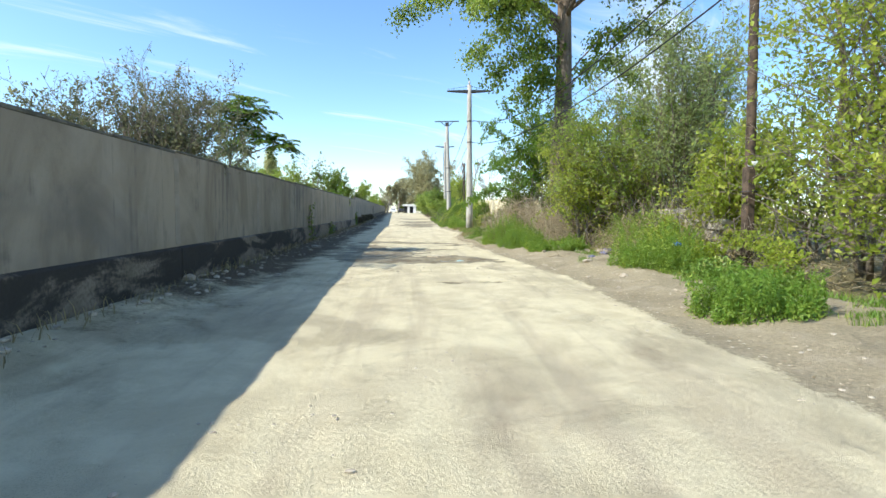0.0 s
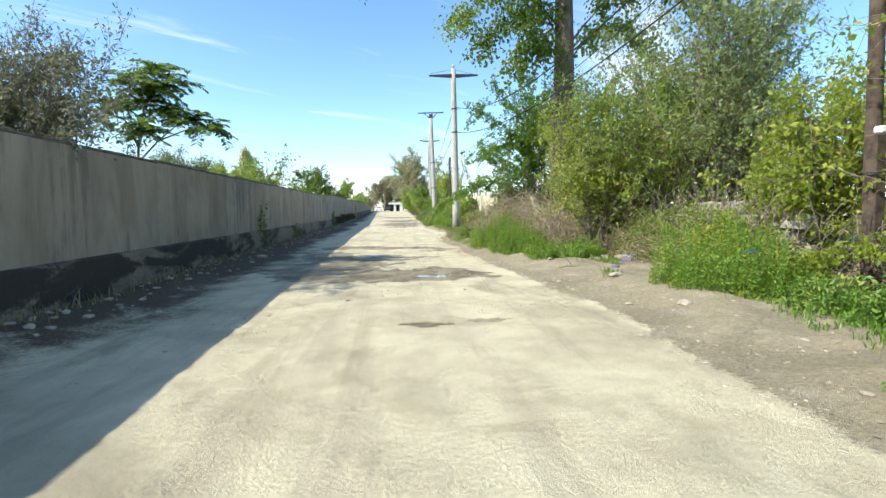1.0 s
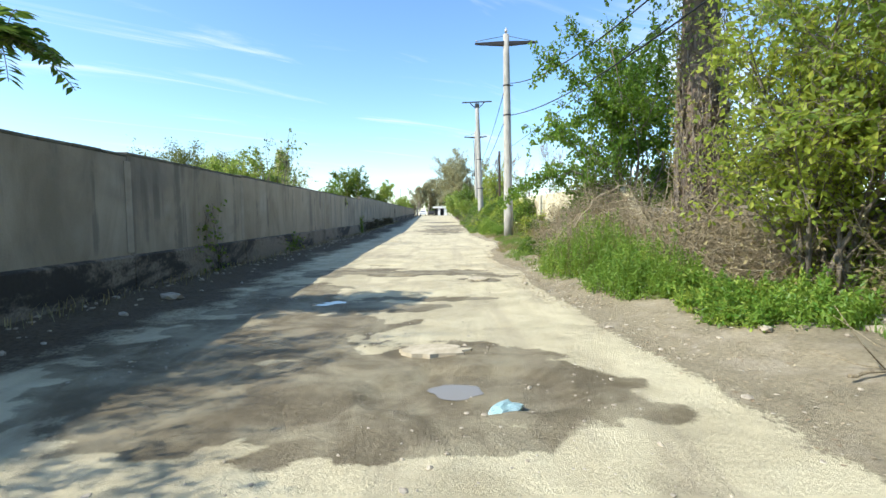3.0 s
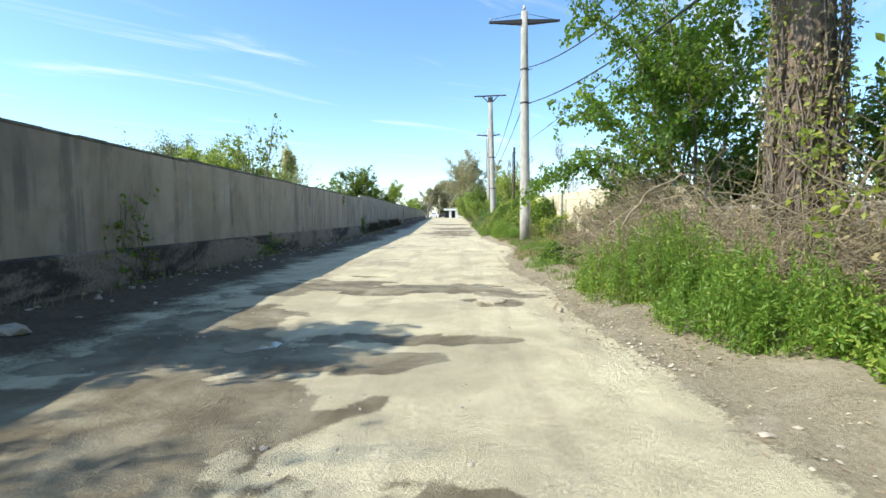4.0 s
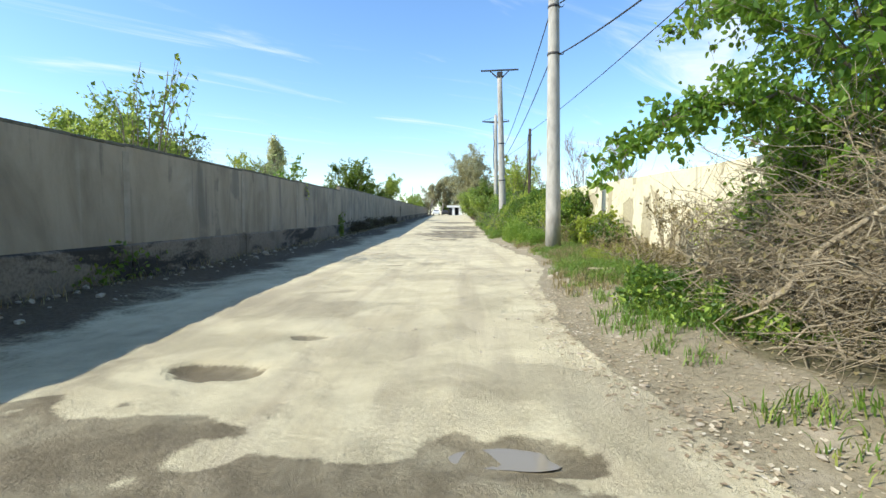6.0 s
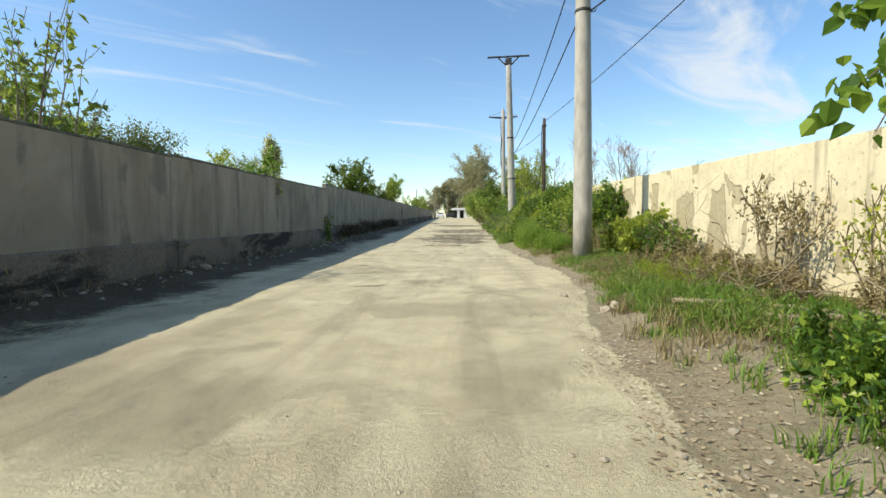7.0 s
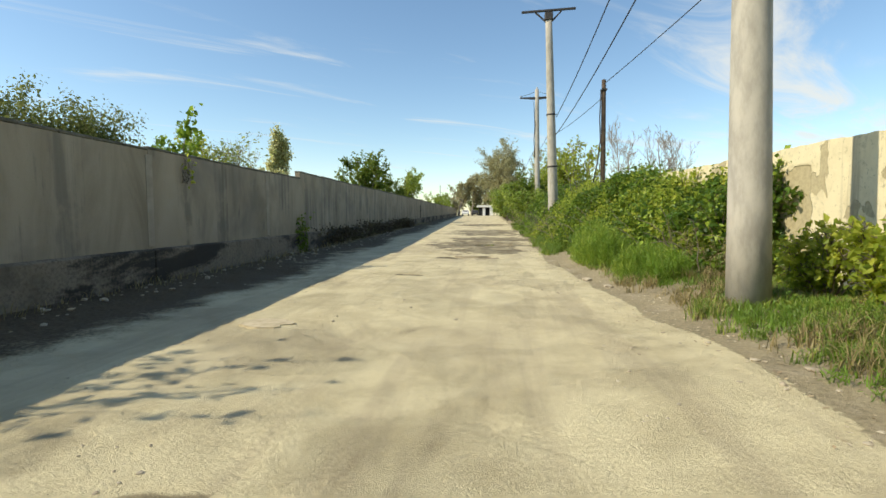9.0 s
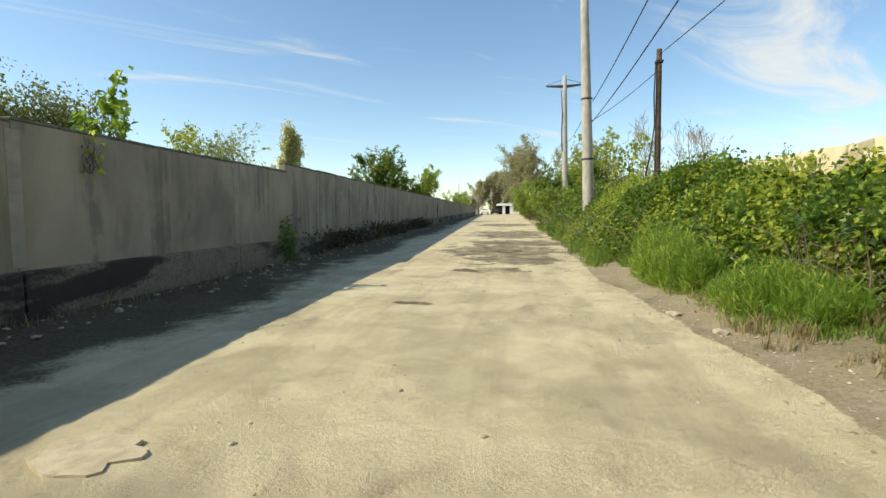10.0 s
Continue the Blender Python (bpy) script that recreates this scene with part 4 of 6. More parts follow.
shrub("bush", 7.1, 2.9, 0.3, 6.3, 1.9, 14500, 0.10, LEAF_YELLOW, TWIG, "tall yellow-green bush beside the wooden pole", 51, 10, WILD)
shrub("bush", 6.4, 0.8, 0.2, 3.0, 1.3, 9000, 0.095, LEAF_YELLOW, TWIG, "yellow-green bush with drying leaves by the verge", 52, 10, WILD)
shrub("bush", 6.9, 6.4, 0.3, 2.9, 1.2, 12500, 0.10, LEAF_YELLOW, TWIG, "rounded green bush over the low wall", 53, 10, WILD)
shrub("bush", 7.2, 9.2, 0.3, 5.6, 2.0, 21000, 0.10, LEAF_GREY, TWIG, "tall airy grey-green bush with willowy twigs", 54, 12, WILLOWY, 0.45)
shrub("bush", 6.5, 9.9, 0.3, 4.6, 1.7, 17000, 0.095, LEAF_OLIVE, TWIG, "olive-green bush with small leaves over the low wall", 55, 10, WILD, 0.5)
shrub("bush", 5.1, 10.9, 0.3, 4.1, 1.4, 16000, 0.095, LEAF_YELLOW, TWIG, "yellow-green bush in front of the big trunk", 56, 11, WILD, 0.55)
shrub("bush", 8.6, 12.0, 0.3, 6.0, 2.2, 4500, 0.115, LEAF_OLIVE, TWIG, "tall green bush in the thicket", 57, 9, WILD, 0.5)
shrub("bush", 9.0, 6.0, 0.3, 4.0, 2.0, 4000, 0.115, LEAF_OLIVE, TWIG, "green bush in the thicket", 58, 8, WILD, 0.5)

MULBERRY = dict(levels=4, count=(8, 5, 3), ratio=(0.55, 0.45, 0.45), spread=(0.75, 0.6, 0.6), lift=(0.05, 0.03, -0.03, -0.08), first=(0.2, 0.25, 0.2), bend=0.13, thin=0.004)
leaning = shrub("tree", 5.8, 19.2, 0.3, 5.9, 1.2, 16000, 0.10, LEAF_BROAD, TWIG, "leafy bright green tree leaning towards the lane", 61, 8, MULBERRY, 0.7, 0.06, hang=0.8, lean=(-0.06, 0.0), rounded=True)


for bx, by, bh, seed in ((8.3, 20.6, 3.3, 191), (9.6, 17.6, 3.6, 192), (8.2, 24.0, 2.2, 193), (10.5, 22.5, 3.2, 194)):
    shrub("bush", bx, by, 0.4, bh, 1.6, 6500, 0.12, LEAF_DEEP, TWIG, "dark green bush behind the old walls", seed, 9, SHRUB, 0.7, 0.07, group="bushes behind the old walls")


def arching_branch(host, points, seed, count=260, leaf=LEAF_DEEP, size=0.075, droop=0.05, loose=0.05):
    """A long leafy bough of a tree; points in the tree's own space."""
    rng = np.random.default_rng(seed)
    pts = np.array(points, float)
    u = np.linspace(0, len(pts) - 1, 16)
    line = np.stack([np.interp(u, np.arange(len(pts)), pts[:, i]) for i in range(3)], -1) + rng.normal(size=(16, 3)) * 0.03
    out = [(list(line), list(np.linspace(0.035, 0.006, 16)), 0)]
    for i in range(3, 16):
        for _ in range(2):
            d = rng.normal(size=3) * 0.6 + (line[i] - line[i - 1]) * 3 + np.array((0, 0, -0.2))
            grow(rng, line[i], d, rng.uniform(0.3, 0.8), 0.006, 1, dict(levels=2, lift=(0, -droop), bend=0.15, thin=0.003), out)
    bough = part("bough", tube_mesh("bough", [(p, r) for p, r, lv in out], TWIG, 4), host)
    part("foliage", leaf_mesh("foliage", rng, along_twigs(rng, out, 1, count, loose), size, leaf, slim=0.75, hang=1.0, rounded=True), bough)


# points below count from the foot of the leaning tree
for k, line in enumerate((((-0.5, 0, 1.6), (-1.7, -0.4, 2.1), (-2.8, -0.8, 1.95), (-3.6, -1.1, 1.6)), ((-0.6, -0.4, 3.3), (-1.6, -1.4, 4.1), (-2.6, -2.3, 4.5), (-3.3, -2.9, 4.5)),
                          ((-0.5, 0, 2.4), (-1.2, 0.2, 2.9), (-1.7, 0.4, 3.3), (-2.05, 0.5, 3.4)), ((-0.3, 0, 3.2), (-1.0, -0.9, 3.9), (-1.5, -1.5, 3.9), (-1.9, -2.0, 3.4)))):
    arching_branch(leaning, line, 62 + k, (1500, 900, 520, 900)[k], LEAF_BROAD)

BIG = dict(levels=4, count=(30, 9, 6), ratio=(0.44, 0.42, 0.40), spread=(0.85, 0.7, 0.6), lift=(0.0, -0.02, -0.10, -0.18), first=(0.5, 0.2, 0.2), bend=0.09, thin=0.005, stem=0.9, straight=0.25, fork=0.36, taper=0.7)
poplar = tree("poplar_tree", 5.5, 14.7, 0.3, 17.0, 0.44, 46000, 0.13, LEAF_DEEP, BARK, "big old poplar with a thick creeper-clad trunk", 71, BIG, (-0.02, 0.0), 0.85, 0.10, hang=0.9, least=2)

# low boughs of the poplar that hang about its trunk and over the verge
for k, line in enumerate((((0, 0, 6.2), (-1.0, -0.1, 7.4), (-2.0, 0, 7.3), (-2.9, 0.1, 6.2)), ((0, 0, 6.8), (-1.3, 0.4, 8.2), (-2.6, 0.6, 8.3), (-3.7, 0.8, 7.2)),
                          ((0, 0, 5.4), (-0.8, -0.5, 6.2), (-1.5, -0.8, 6.2), (-2.0, -0.9, 5.4)), ((0, 0, 7.6), (-2.0, -0.5, 9.4), (-4.0, -0.6, 9.7), (-5.6, -0.6, 8.8)),
                          ((0, 0, 7.8), (-2.5, 1.0, 9.8), (-4.8, 1.6, 10.2), (-6.6, 2.0, 9.3)), ((0, 0, 5.8), (1.0, 0.3, 7.0), (2.2, 0.5, 7.2), (3.3, 0.6, 6.4)),
                          ((0, 0, 6.4), (1.3, -0.4, 7.9), (2.7, -0.6, 8.3), (4.1, -0.7, 7.6)),
                          ((0, 0, 7.2), (-1.6, -1.2, 8.8), (-3.0, -2.0, 8.9), (-4.0, -2.6, 7.9)))):
    arching_branch(poplar, line, 640 + k, 1500, LEAF_OLIVE if k % 2 else LEAF_DEEP, 0.115, 0.2, 0.2)

# dry creepers on the big trunk
rng = np.random.default_rng(72)
creeper = thing("creeper", 5.5, 14.7, 0.3, "dry brown creeper wrapped round the poplar trunk", "creeper")
vines, spots = [], []
for k in range(150):
    a = rng.uniform(0, 2 * math.pi)
    z, pts = rng.uniform(0, 3.0), []
    top = z + rng.uniform(1.0, 3.0)
    r = 0.45
    while z < min(top, 5.4):
        rr = r * (1 - 0.03 * z) + rng.uniform(0.0, 0.07)
        pts.append((rr * math.cos(a) - 0.02 * z, rr * math.sin(a), z))
        a += rng.normal() * 0.12
        z += 0.22
    if len(pts) > 2:
        vines.append((pts, np.linspace(0.018, 0.006, len(pts))))
        spots += [np.array(p) + rng.normal(size=3) * 0.06 for p in pts for _ in range(2)]
tagged(part("vine_mat", tube_mesh("vine_mat", vines, TWIG, 4), creeper), kind="stuff")
tagged(part("dry_leaves", leaf_mesh("dry_leaves", rng, spots, 0.07, LEAF_STRAW, slim=0.6), creeper), kind="stuff")
green = [np.array((0.56 * math.cos(a) * (1 - 0.03 * z) - 0.02 * z, 0.56 * math.sin(a) * (1 - 0.03 * z), z)) + rng.normal(size=3) * 0.08 for a, z in zip(rng.uniform(0, 6.28, 1500), 5.2 * rng.beta(1.6, 1.0, 1500) + 0.3) if float(grain(a * 1.2, z * 0.9, 79)) > -0.05]
tagged(part("green_leaves", leaf_mesh("green_leaves", rng, green, 0.085, LEAF_OLIVE, slim=0.7), creeper, "small green creeper leaves"), kind="stuff")


def brush_pile(name, x0, x1, y0, y1, top, count, seed, label, dense=1.0, thick=1.0):
    """A tangle of dead stems: arching, crossing, lying on one another."""
    rng = np.random.default_rng(seed)
    cx, cy = (x0 + x1) / 2, (y0 + y1) / 2
    root = thing(name, cx, cy, 0.0, label, "brush pile")
    lines = []
    for k in range(count):
        u, v = rng.uniform(-1, 1), rng.uniform(-1, 1)
        px, py = cx + u * (x1 - x0) / 2, cy + v * (y1 - y0) / 2
        hill = top * math.sqrt(max(0.0, 1 - 0.8 * u * u * (1 if u < 0 else 0.2))) * (0.8 + 0.3 * float(grain(py * 0.8, px, seed)))
        a = rng.uniform(0, 2 * math.pi)
        d = np.array((math.cos(a), math.sin(a), rng.uniform(-0.2, 0.9)))
        p = np.array((px - cx, py - cy, lay(px, py) + hill * rng.uniform(0.02, 0.75)))
        n = rng.integers(5, 9)
        length = rng.uniform(0.4, 2.1)
        pts = [p]
        for i in range(n):
            d = d + rng.normal(size=3) * 0.24 + np.array((0, 0, -0.10))
            d /= np.linalg.norm(d)
            p = p + d * length / n
            if abs(p[1]) > (y1 - y0) / 2 + 0.15 or abs(p[0]) > (x1 - x0) / 2 + 0.25:
                d[:2] *= -0.7
            if p[2] < 0.08:
                p[2] = 0.08
                d[2] = abs(d[2])
            pts.append(p)
        r = rng.choice((0.004, 0.006, 0.009, 0.016), p=(0.45, 0.3, 0.18, 0.07)) * thick
        lines.append((pts, np.linspace(r, r * 0.4, n + 1)))
    tagged(part("tangle", tube_mesh("tangle", lines, DRY, 4), root), kind="stuff")
    at = np.array([p for l, _ in lines for p in l[2:]])
    at = at[rng.choice(len(at), min(len(at), int(count * 2.2 * dense)))] + rng.normal(size=(min(len(at), int(count * 2.2 * dense)), 3)) * 0.05
    tagged(part("dry_leaves", leaf_mesh("dry_leaves", rng, at, 0.06, LEAF_STRAW, slim=0.5), root), kind="stuff")


brush_pile("brush_pile", 3.0, 5.7, 14.6, 18.9, 1.7, 1900, 81, "tangle of dead creeper stems heaped over the wall", 0.5, 0.8)
brush_pile("brush_pile", 3.9, 5.2, 17.4, 19.8, 2.7, 1100, 85, "tall tangle of bare arching vines under the leaning tree", 0.4, 0.8)
shrub("bush", 4.6, 19.3, 0.2, 2.7, 0.75, 3600, 0.095, LEAF_BROAD, TWIG, "leafy green shoots among the bare vines", 118, 8, SHRUB, 0.7, 0.06)
brush_pile("brush_pile", 5.0, 6.1, 7.0, 15.4, 1.15, 750, 82, "dry brown creeper hanging over the low wall", 4.0, 0.55)
brush_pile("brush_pile", 5.4, 6.3, 2.0, 8.0, 0.8, 220, 83, "dry brown stems at the foot of the bushes", 3.0, 0.5)


def herbs(name, where, count, tall, seed, leaf, label, per=54, size=0.06, slim=0.42, wide=0.13, category="weeds", hang=-0.1):
    """Upright weeds: stalks thick with small leaves. where(rng) gives x, y and a share of the height."""
    rng = np.random.default_rng(seed)
    spots, lines = [], []
    for k in range(count):
        x, y, share = where(rng)
        h = tall * share * rng.uniform(0.35, 1.15) * (1 + 0.9 * float(grain(x * 1.9, y * 1.9, seed)))
        z = lay(x, y)
        lean = rng.normal(size=2) * 0.12
        zz = rng.beta(1.15, 1.15, per)
        rad = wide * (1.15 - zz) * 0.8 * rng.uniform(0.3, 1.0, per)
        a = rng.uniform(0, 2 * math.pi, per)
        spots.append(np.stack((x + lean[0] * zz * h + rad * np.cos(a), y + lean[1] * zz * h + rad * np.sin(a), z + zz * h), -1))
        lines.append(([(x, y, z - 0.03), (x + lean[0] * h * 0.5, y + lean[1] * h * 0.5, z + h * 0.5), (x + lean[0] * h, y + lean[1] * h, z + h)], (0.005, 0.004, 0.002)))
    spots = np.concatenate(spots)
    c = spots.mean(axis=0)
    root = thing(name, c[0], c[1], 0, label, category)
    v, f = leaves(rng, spots - np.array((c[0], c[1], 0)), size, slim=slim, up=0.7, hang=hang)
    tagged(part("leaves", mesh_of("leaves", v, f, leaf), root), kind="stuff")
    lines = [([(p[0] - c[0], p[1] - c[1], p[2]) for p in l], r) for l, r in lines]
    tagged(part("stalk_mass", tube_mesh("stalk_mass", lines, leaf, 3), root), kind="stuff")


def blob(cx, cy, rx, ry):
    def where(rng):
        while True:
            u, v = rng.uniform(-1, 1, 2)
            d = u * u + v * v + 0.5 * float(grain((cx + u * rx) * 2, (cy + v * ry) * 2, 77))
            if d < 1:
                return cx + u * rx, cy + v * ry, 0.95 - 0.35 * max(d, 0) + 0.25 * float(grain((cx + u * rx) * 6, (cy + v * ry) * 6, 78))
    return where


herbs("weed_clump", blob(4.6, 5.2, 0.95, 1.0), 260, 0.85, 91, LEAF_WEED, "bright green feathery weeds by the verge", 72, 0.047, 0.36)
herbs("weed_clump", blob(3.55, 1.0, 0.65, 0.65), 190, 0.58, 92, LEAF_WEED, "bright green weeds at the verge edge", 72, 0.047, 0.36)
herbs("weed_clump", blob(3.25, 14.2, 1.0, 1.7), 390, 0.95, 93, LEAF_WEED, "bright green feathery weeds before the brush", 78, 0.047, 0.34)
herbs("weed_clump", blob(3.5, 14.4, 1.0, 1.6), 190, 1.1, 107, LEAF_STRAW, "dry brown weed stalks among the green", 34, 0.045, 0.3)
herbs("weed_clump", blob(3.2, 12.0, 0.75, 1.0), 230, 0.75, 108, LEAF_WEED, "bright green feathery weeds by the verge", 72, 0.047, 0.36)
herbs("weed_clump", blob(3.9, 10.3, 1.0, 1.2), 260, 0.42, 94, LEAF_WEED, "low green weeds before the low wall")
herbs("weed_clump", blob(5.0, 3.2, 0.8, 1.2), 200, 0.36, 95, LEAF_GRASS, "pale green weeds at the wooden pole")
herbs("weed_clump", blob(3.0, 18.6, 0.55, 1.6), 120, 0.4, 96, LEAF_BRAMBLE, "leafy green weeds at the road edge", 46, 0.06, 0.6)
herbs("weed_clump", blob(3.3, 20.3, 0.7, 1.0), 80, 0.26, 105, LEAF_GRASS, "leafy green weeds before the plaster wall", 40, 0.04, 0.4)
herbs("weed_clump", blob(3.9, 24.0, 0.6, 1.6), 150, 0.4, 106, LEAF_YELLOW, "yellowing grassy weeds before the plaster wall", 34, 0.09, 0.10, hang=-1.2)
herbs("weed_clump", blob(2.95, 22.3, 0.5, 2.2), 160, 0.26, 97, LEAF_GRASS, "green and dry weeds by the road edge", 34, 0.08, 0.11, hang=-1.2)
herbs("weed_clump", blob(2.85, 34.0, 0.5, 1.6), 420, 0.8, 98, LEAF_WEED, "tall bright green grass at the hedge foot", 44, 0.15, 0.09, 0.10, hang=-1.3)
herbs("weed_clump", blob(4.35, 24.3, 0.6, 2.4), 330, 0.62, 99, LEAF_STRAW, "brown dried weeds along the plaster wall")
herbs("weed_clump", blob(4.6, 20.5, 0.5, 1.2), 160, 0.8, 100, LEAF_STRAW, "brown dried weeds along the plaster wall")
herbs("weed_clump", blob(2.5, 46.5, 0.5, 1.8), 260, 0.85, 101, LEAF_WEED, "tall green grass at the hedge foot", 40, 0.15, 0.10, 0.10, hang=-1.3)

# leafy bushes by the foot of the plaster wall and of the concrete pole
shrub("bush", 4.4, 26.1, 0.2, 0.85, 0.75, 1500, 0.085, LEAF_BRAMBLE, TWIG, "leafy green bush before the plaster wall", 117, 9, SHRUB, 0.75, 0.06)
shrub("bush", 4.35, 27.4, 0.2, 1.05, 0.85, 2700, 0.095, LEAF_YELLOW, TWIG, "leafy yellow-green bush before the plaster wall", 111, 9, SHRUB, 0.75, 0.06)
shrub("bush", 4.45, 28.75, 0.2, 0.85, 0.5, 1700, 0.085, LEAF_YELLOW, TWIG, "yellow-green bush round the pole foot", 112, 8, SHRUB, 0.75, 0.06)
shrub("bush", 4.75, 31.2, 0.2, 1.9, 0.7, 5000, 0.10, LEAF_BRAMBLE, TWIG, "leafy green bush before the plaster wall", 113, 8, SHRUB, 0.75, 0.06)
shrub("bush", 4.75, 23.2, 0.2, 1.5, 0.7, 520, 0.065, LEAF_STRAW, DRY, "thin twiggy dry bush before the plaster wall", 114, 9, SAPLING, 0.6, 0.06)
shrub("bush", 4.8, 21.6, 0.2, 1.2, 0.6, 420, 0.06, LEAF_YELLOW, DRY, "thin twiggy bush before the plaster wall", 116, 8, SAPLING, 0.6, 0.06)
shrub("sapling", 4.3, 44.4, 0.2, 4.0, 0.7, 620, 0.14, LEAF_YELLOW, TWIG, "thin sapling with yellow-green leaves by the pole", 115, 6, SAPLING, 0.75, 0.06)


def hedge(name, y0, y1, inner, outer, top, count, size, seed, leaf, label):
    """A rambling bramble bank: leaves over and inside an uneven mound, with canes beneath."""
    rng = np.random.default_rng(seed)
    cy = (y0 + y1) / 2
    root = thing(name, (inner(cy) + outer) / 2, cy, 0, label, "hedge")
    ox = (inner(cy) + outer) / 2
    y = rng.uniform(y0, y1, count)
    xi = np.array([inner(v) for v in y])
    t = rng.uniform(0, 1, count)
    crest = top(y) * (1 + 0.30 * grain(y * 0.8, y * 0.0, seed) + 0.34 * grain(y * 2.1, t * 3, seed + 1) + 0.2 * grain(y * 5.5, t * 7, seed + 4))
    bulge = 0.55 * grain(y * 1.5, t * 3.2, seed + 2) + 0.3 * grain(y * 4.0, t * 8, seed + 5)
    x = xi + (outer - xi) * t - bulge * 0.9
    z = np.sin(np.clip(t * 1.12, 0, 1) * math.pi / 2) ** 0.75 * crest
    deep = np.abs(rng.normal(size=count)) * 0.2
    x = x + deep * 0.8
    z = np.maximum(z - deep * 0.7, 0.03)
    up = rng.uniform(size=count) < 0.06
    z = z + up * rng.uniform(0, 0.35, count)
    ends = np.minimum(soft(y0 - 0.2, y0 + 1.6, y), soft(y1 + 0.2, y1 - 1.6, y))
    z = z * (0.25 + 0.75 * ends)
    at = np.stack((x - ox, y - cy, z + height_at(x, y)), -1)
    v, f = leaves(rng, at, size, slim=0.72, up=0.7, hang=0.2)
    tagged(part("leaves", mesh_of("leaves", v, f, leaf), root), kind="stuff")
    canes = []
    for k in range(int((y1 - y0) * 8)):
        yy = rng.uniform(y0, y1)
        xx = rng.uniform(inner(yy) + 0.3, outer - 0.2)
        p = np.array((xx - ox, yy - cy, lay(xx, yy)))
        d = np.array((rng.normal() * 0.5 - 0.2, rng.normal() * 0.5, 1.0))
        pts = [p]
        h = float(top(np.array(yy))) * rng.uniform(0.5, 0.95)
        for i in range(6):
            d = d + rng.normal(size=3) * 0.2 + np.array((0, 0, -0.12))
            p = p + d / np.linalg.norm(d) * h / 6
            pts.append(p)
        canes.append((pts, np.linspace(0.012, 0.004, 7)))
    tagged(part("cane_mat", tube_mesh("cane_mat", canes, TWIG, 4), root), kind="stuff")


hedge("bramble_hedge", 30.4, 46.5, lambda y: 3.5 - 1.3 * float(soft(31, 41, y)), 5.25, lambda y: 1.62 + 0.42 * soft(32, 39, y), 54000, 0.095, 121, LEAF_BRAMBLE, "dense bramble bank climbing over the plaster wall")
hedge("bramble_hedge", 30.6, 46.5, lambda y: 3.4 - 1.3 * float(soft(31, 41, y)), 5.2, lambda y: 1.66 + 0.42 * soft(32, 39, y), 11000, 0.095, 123, LEAF_YELLOW, "yellow-green creeper rambling over the bramble bank")
hedge("bramble_hedge", 45.5, 62.0, lambda y: 2.05, 5.6, lambda y: 2.35 + 0.0 * y, 42000, 0.12, 122, LEAF_BRAMBLE, "dense dark green bramble bank along the lane")
rng = np.random.default_rng(130)
for k in range(13):
    y = 56.0 + k * 4.6 + rng.uniform(-1, 1)
    h = 3.1 + 0.03 * (y - 56) + rng.uniform(-0.5, 0.9)
    shrub("bush", 2.9 + rng.uniform(-0.2, 0.9) - 0.012 * (y - 50), y, float(rise(y)), h, 1.5, 5000, 0.17 + 0.001 * (y - 50), LEAF_DEEP if k % 3 else LEAF_OLIVE, TWIG,
          "dark leafy bush lining the lane", 131 + k, 9, SHRUB, 0.7, 0.08, group="bushes lining the lane")
for k in range(7):
    y = 62.0 + k * 7.0
    shrub("bush", 6.3 + rng.uniform(-0.6, 0.6), y, float(rise(y)), 4.6 + rng.uniform(-0.6, 1.6), 1.8, 3500, 0.22, LEAF_OLIVE if k % 2 else LEAF_YELLOW, TWIG,
          "tall green bush behind the hedge", 151 + k, 9, SHRUB, 0.7, 0.08, group="bushes behind the hedge")

# ---------------- far end of the lane ----------------
FAR = dict(levels=4, count=(22, 8, 5), ratio=(0.5, 0.45, 0.45), spread=(0.75, 0.6, 0.6), lift=(0.02, 0.12, 0.06, 0.02), first=(0.25, 0.15, 0.2), bend=0.07, thin=0.02, stem=0.95)
shrub("tree", 2.9, 150.0, 1.1, 17.5, 5.0, 30000, 0.36, LEAF_FAR, FAR_TWIG, "large tan-green thin-crowned tree at the end of the lane", 161, 12, SHRUB, 0.7, 0.25)
shrub("bush", -9.4, 158.0, 1.1, 6.5, 2.4, 3000, 0.32, LEAF_FAR, FAR_TWIG, "pale thin bush closing the lane", 188, 9, SHRUB)
shrub("bush", -13.5, 156.0, 1.1, 5.5, 2.6, 3000, 0.32, LEAF_OLIVE, TWIG, "green bush closing the lane", 189, 9, SHRUB)
tree("tree", 6.0, 146.0, 1.1, 9.0, 0.3, 9000, 0.34, LEAF_FAR, FAR_TWIG, "tree at the end of the lane", 162, FAR, loose=0.3, least=2)
tree("tree", -8.6, 152.0, 1.1, 8.6, 0.25, 3600, 0.36, LEAF_FAR, FAR_TWIG, "small tree at the end of the lane", 163, FAR, loose=0.25, least=2)
tree("tree", -5.6, 156.0, 1.1, 9.4, 0.25, 4000, 0.36, LEAF_FAR, FAR_TWIG, "small tree at the end of the lane", 164, FAR, loose=0.25, least=2)
tree("tree", -2.0, 162.0, 1.1, 8.4, 0.25, 3600, 0.36, LEAF_FAR, FAR_TWIG, "small tree at the end of the lane", 165, FAR, loose=0.25, least=2)
shrub("bush", -4.4, 158.0, 1.1, 5.0, 2.6, 3000, 0.3, LEAF_DEEP, TWIG, "dark bush closing the lane", 166, 9)
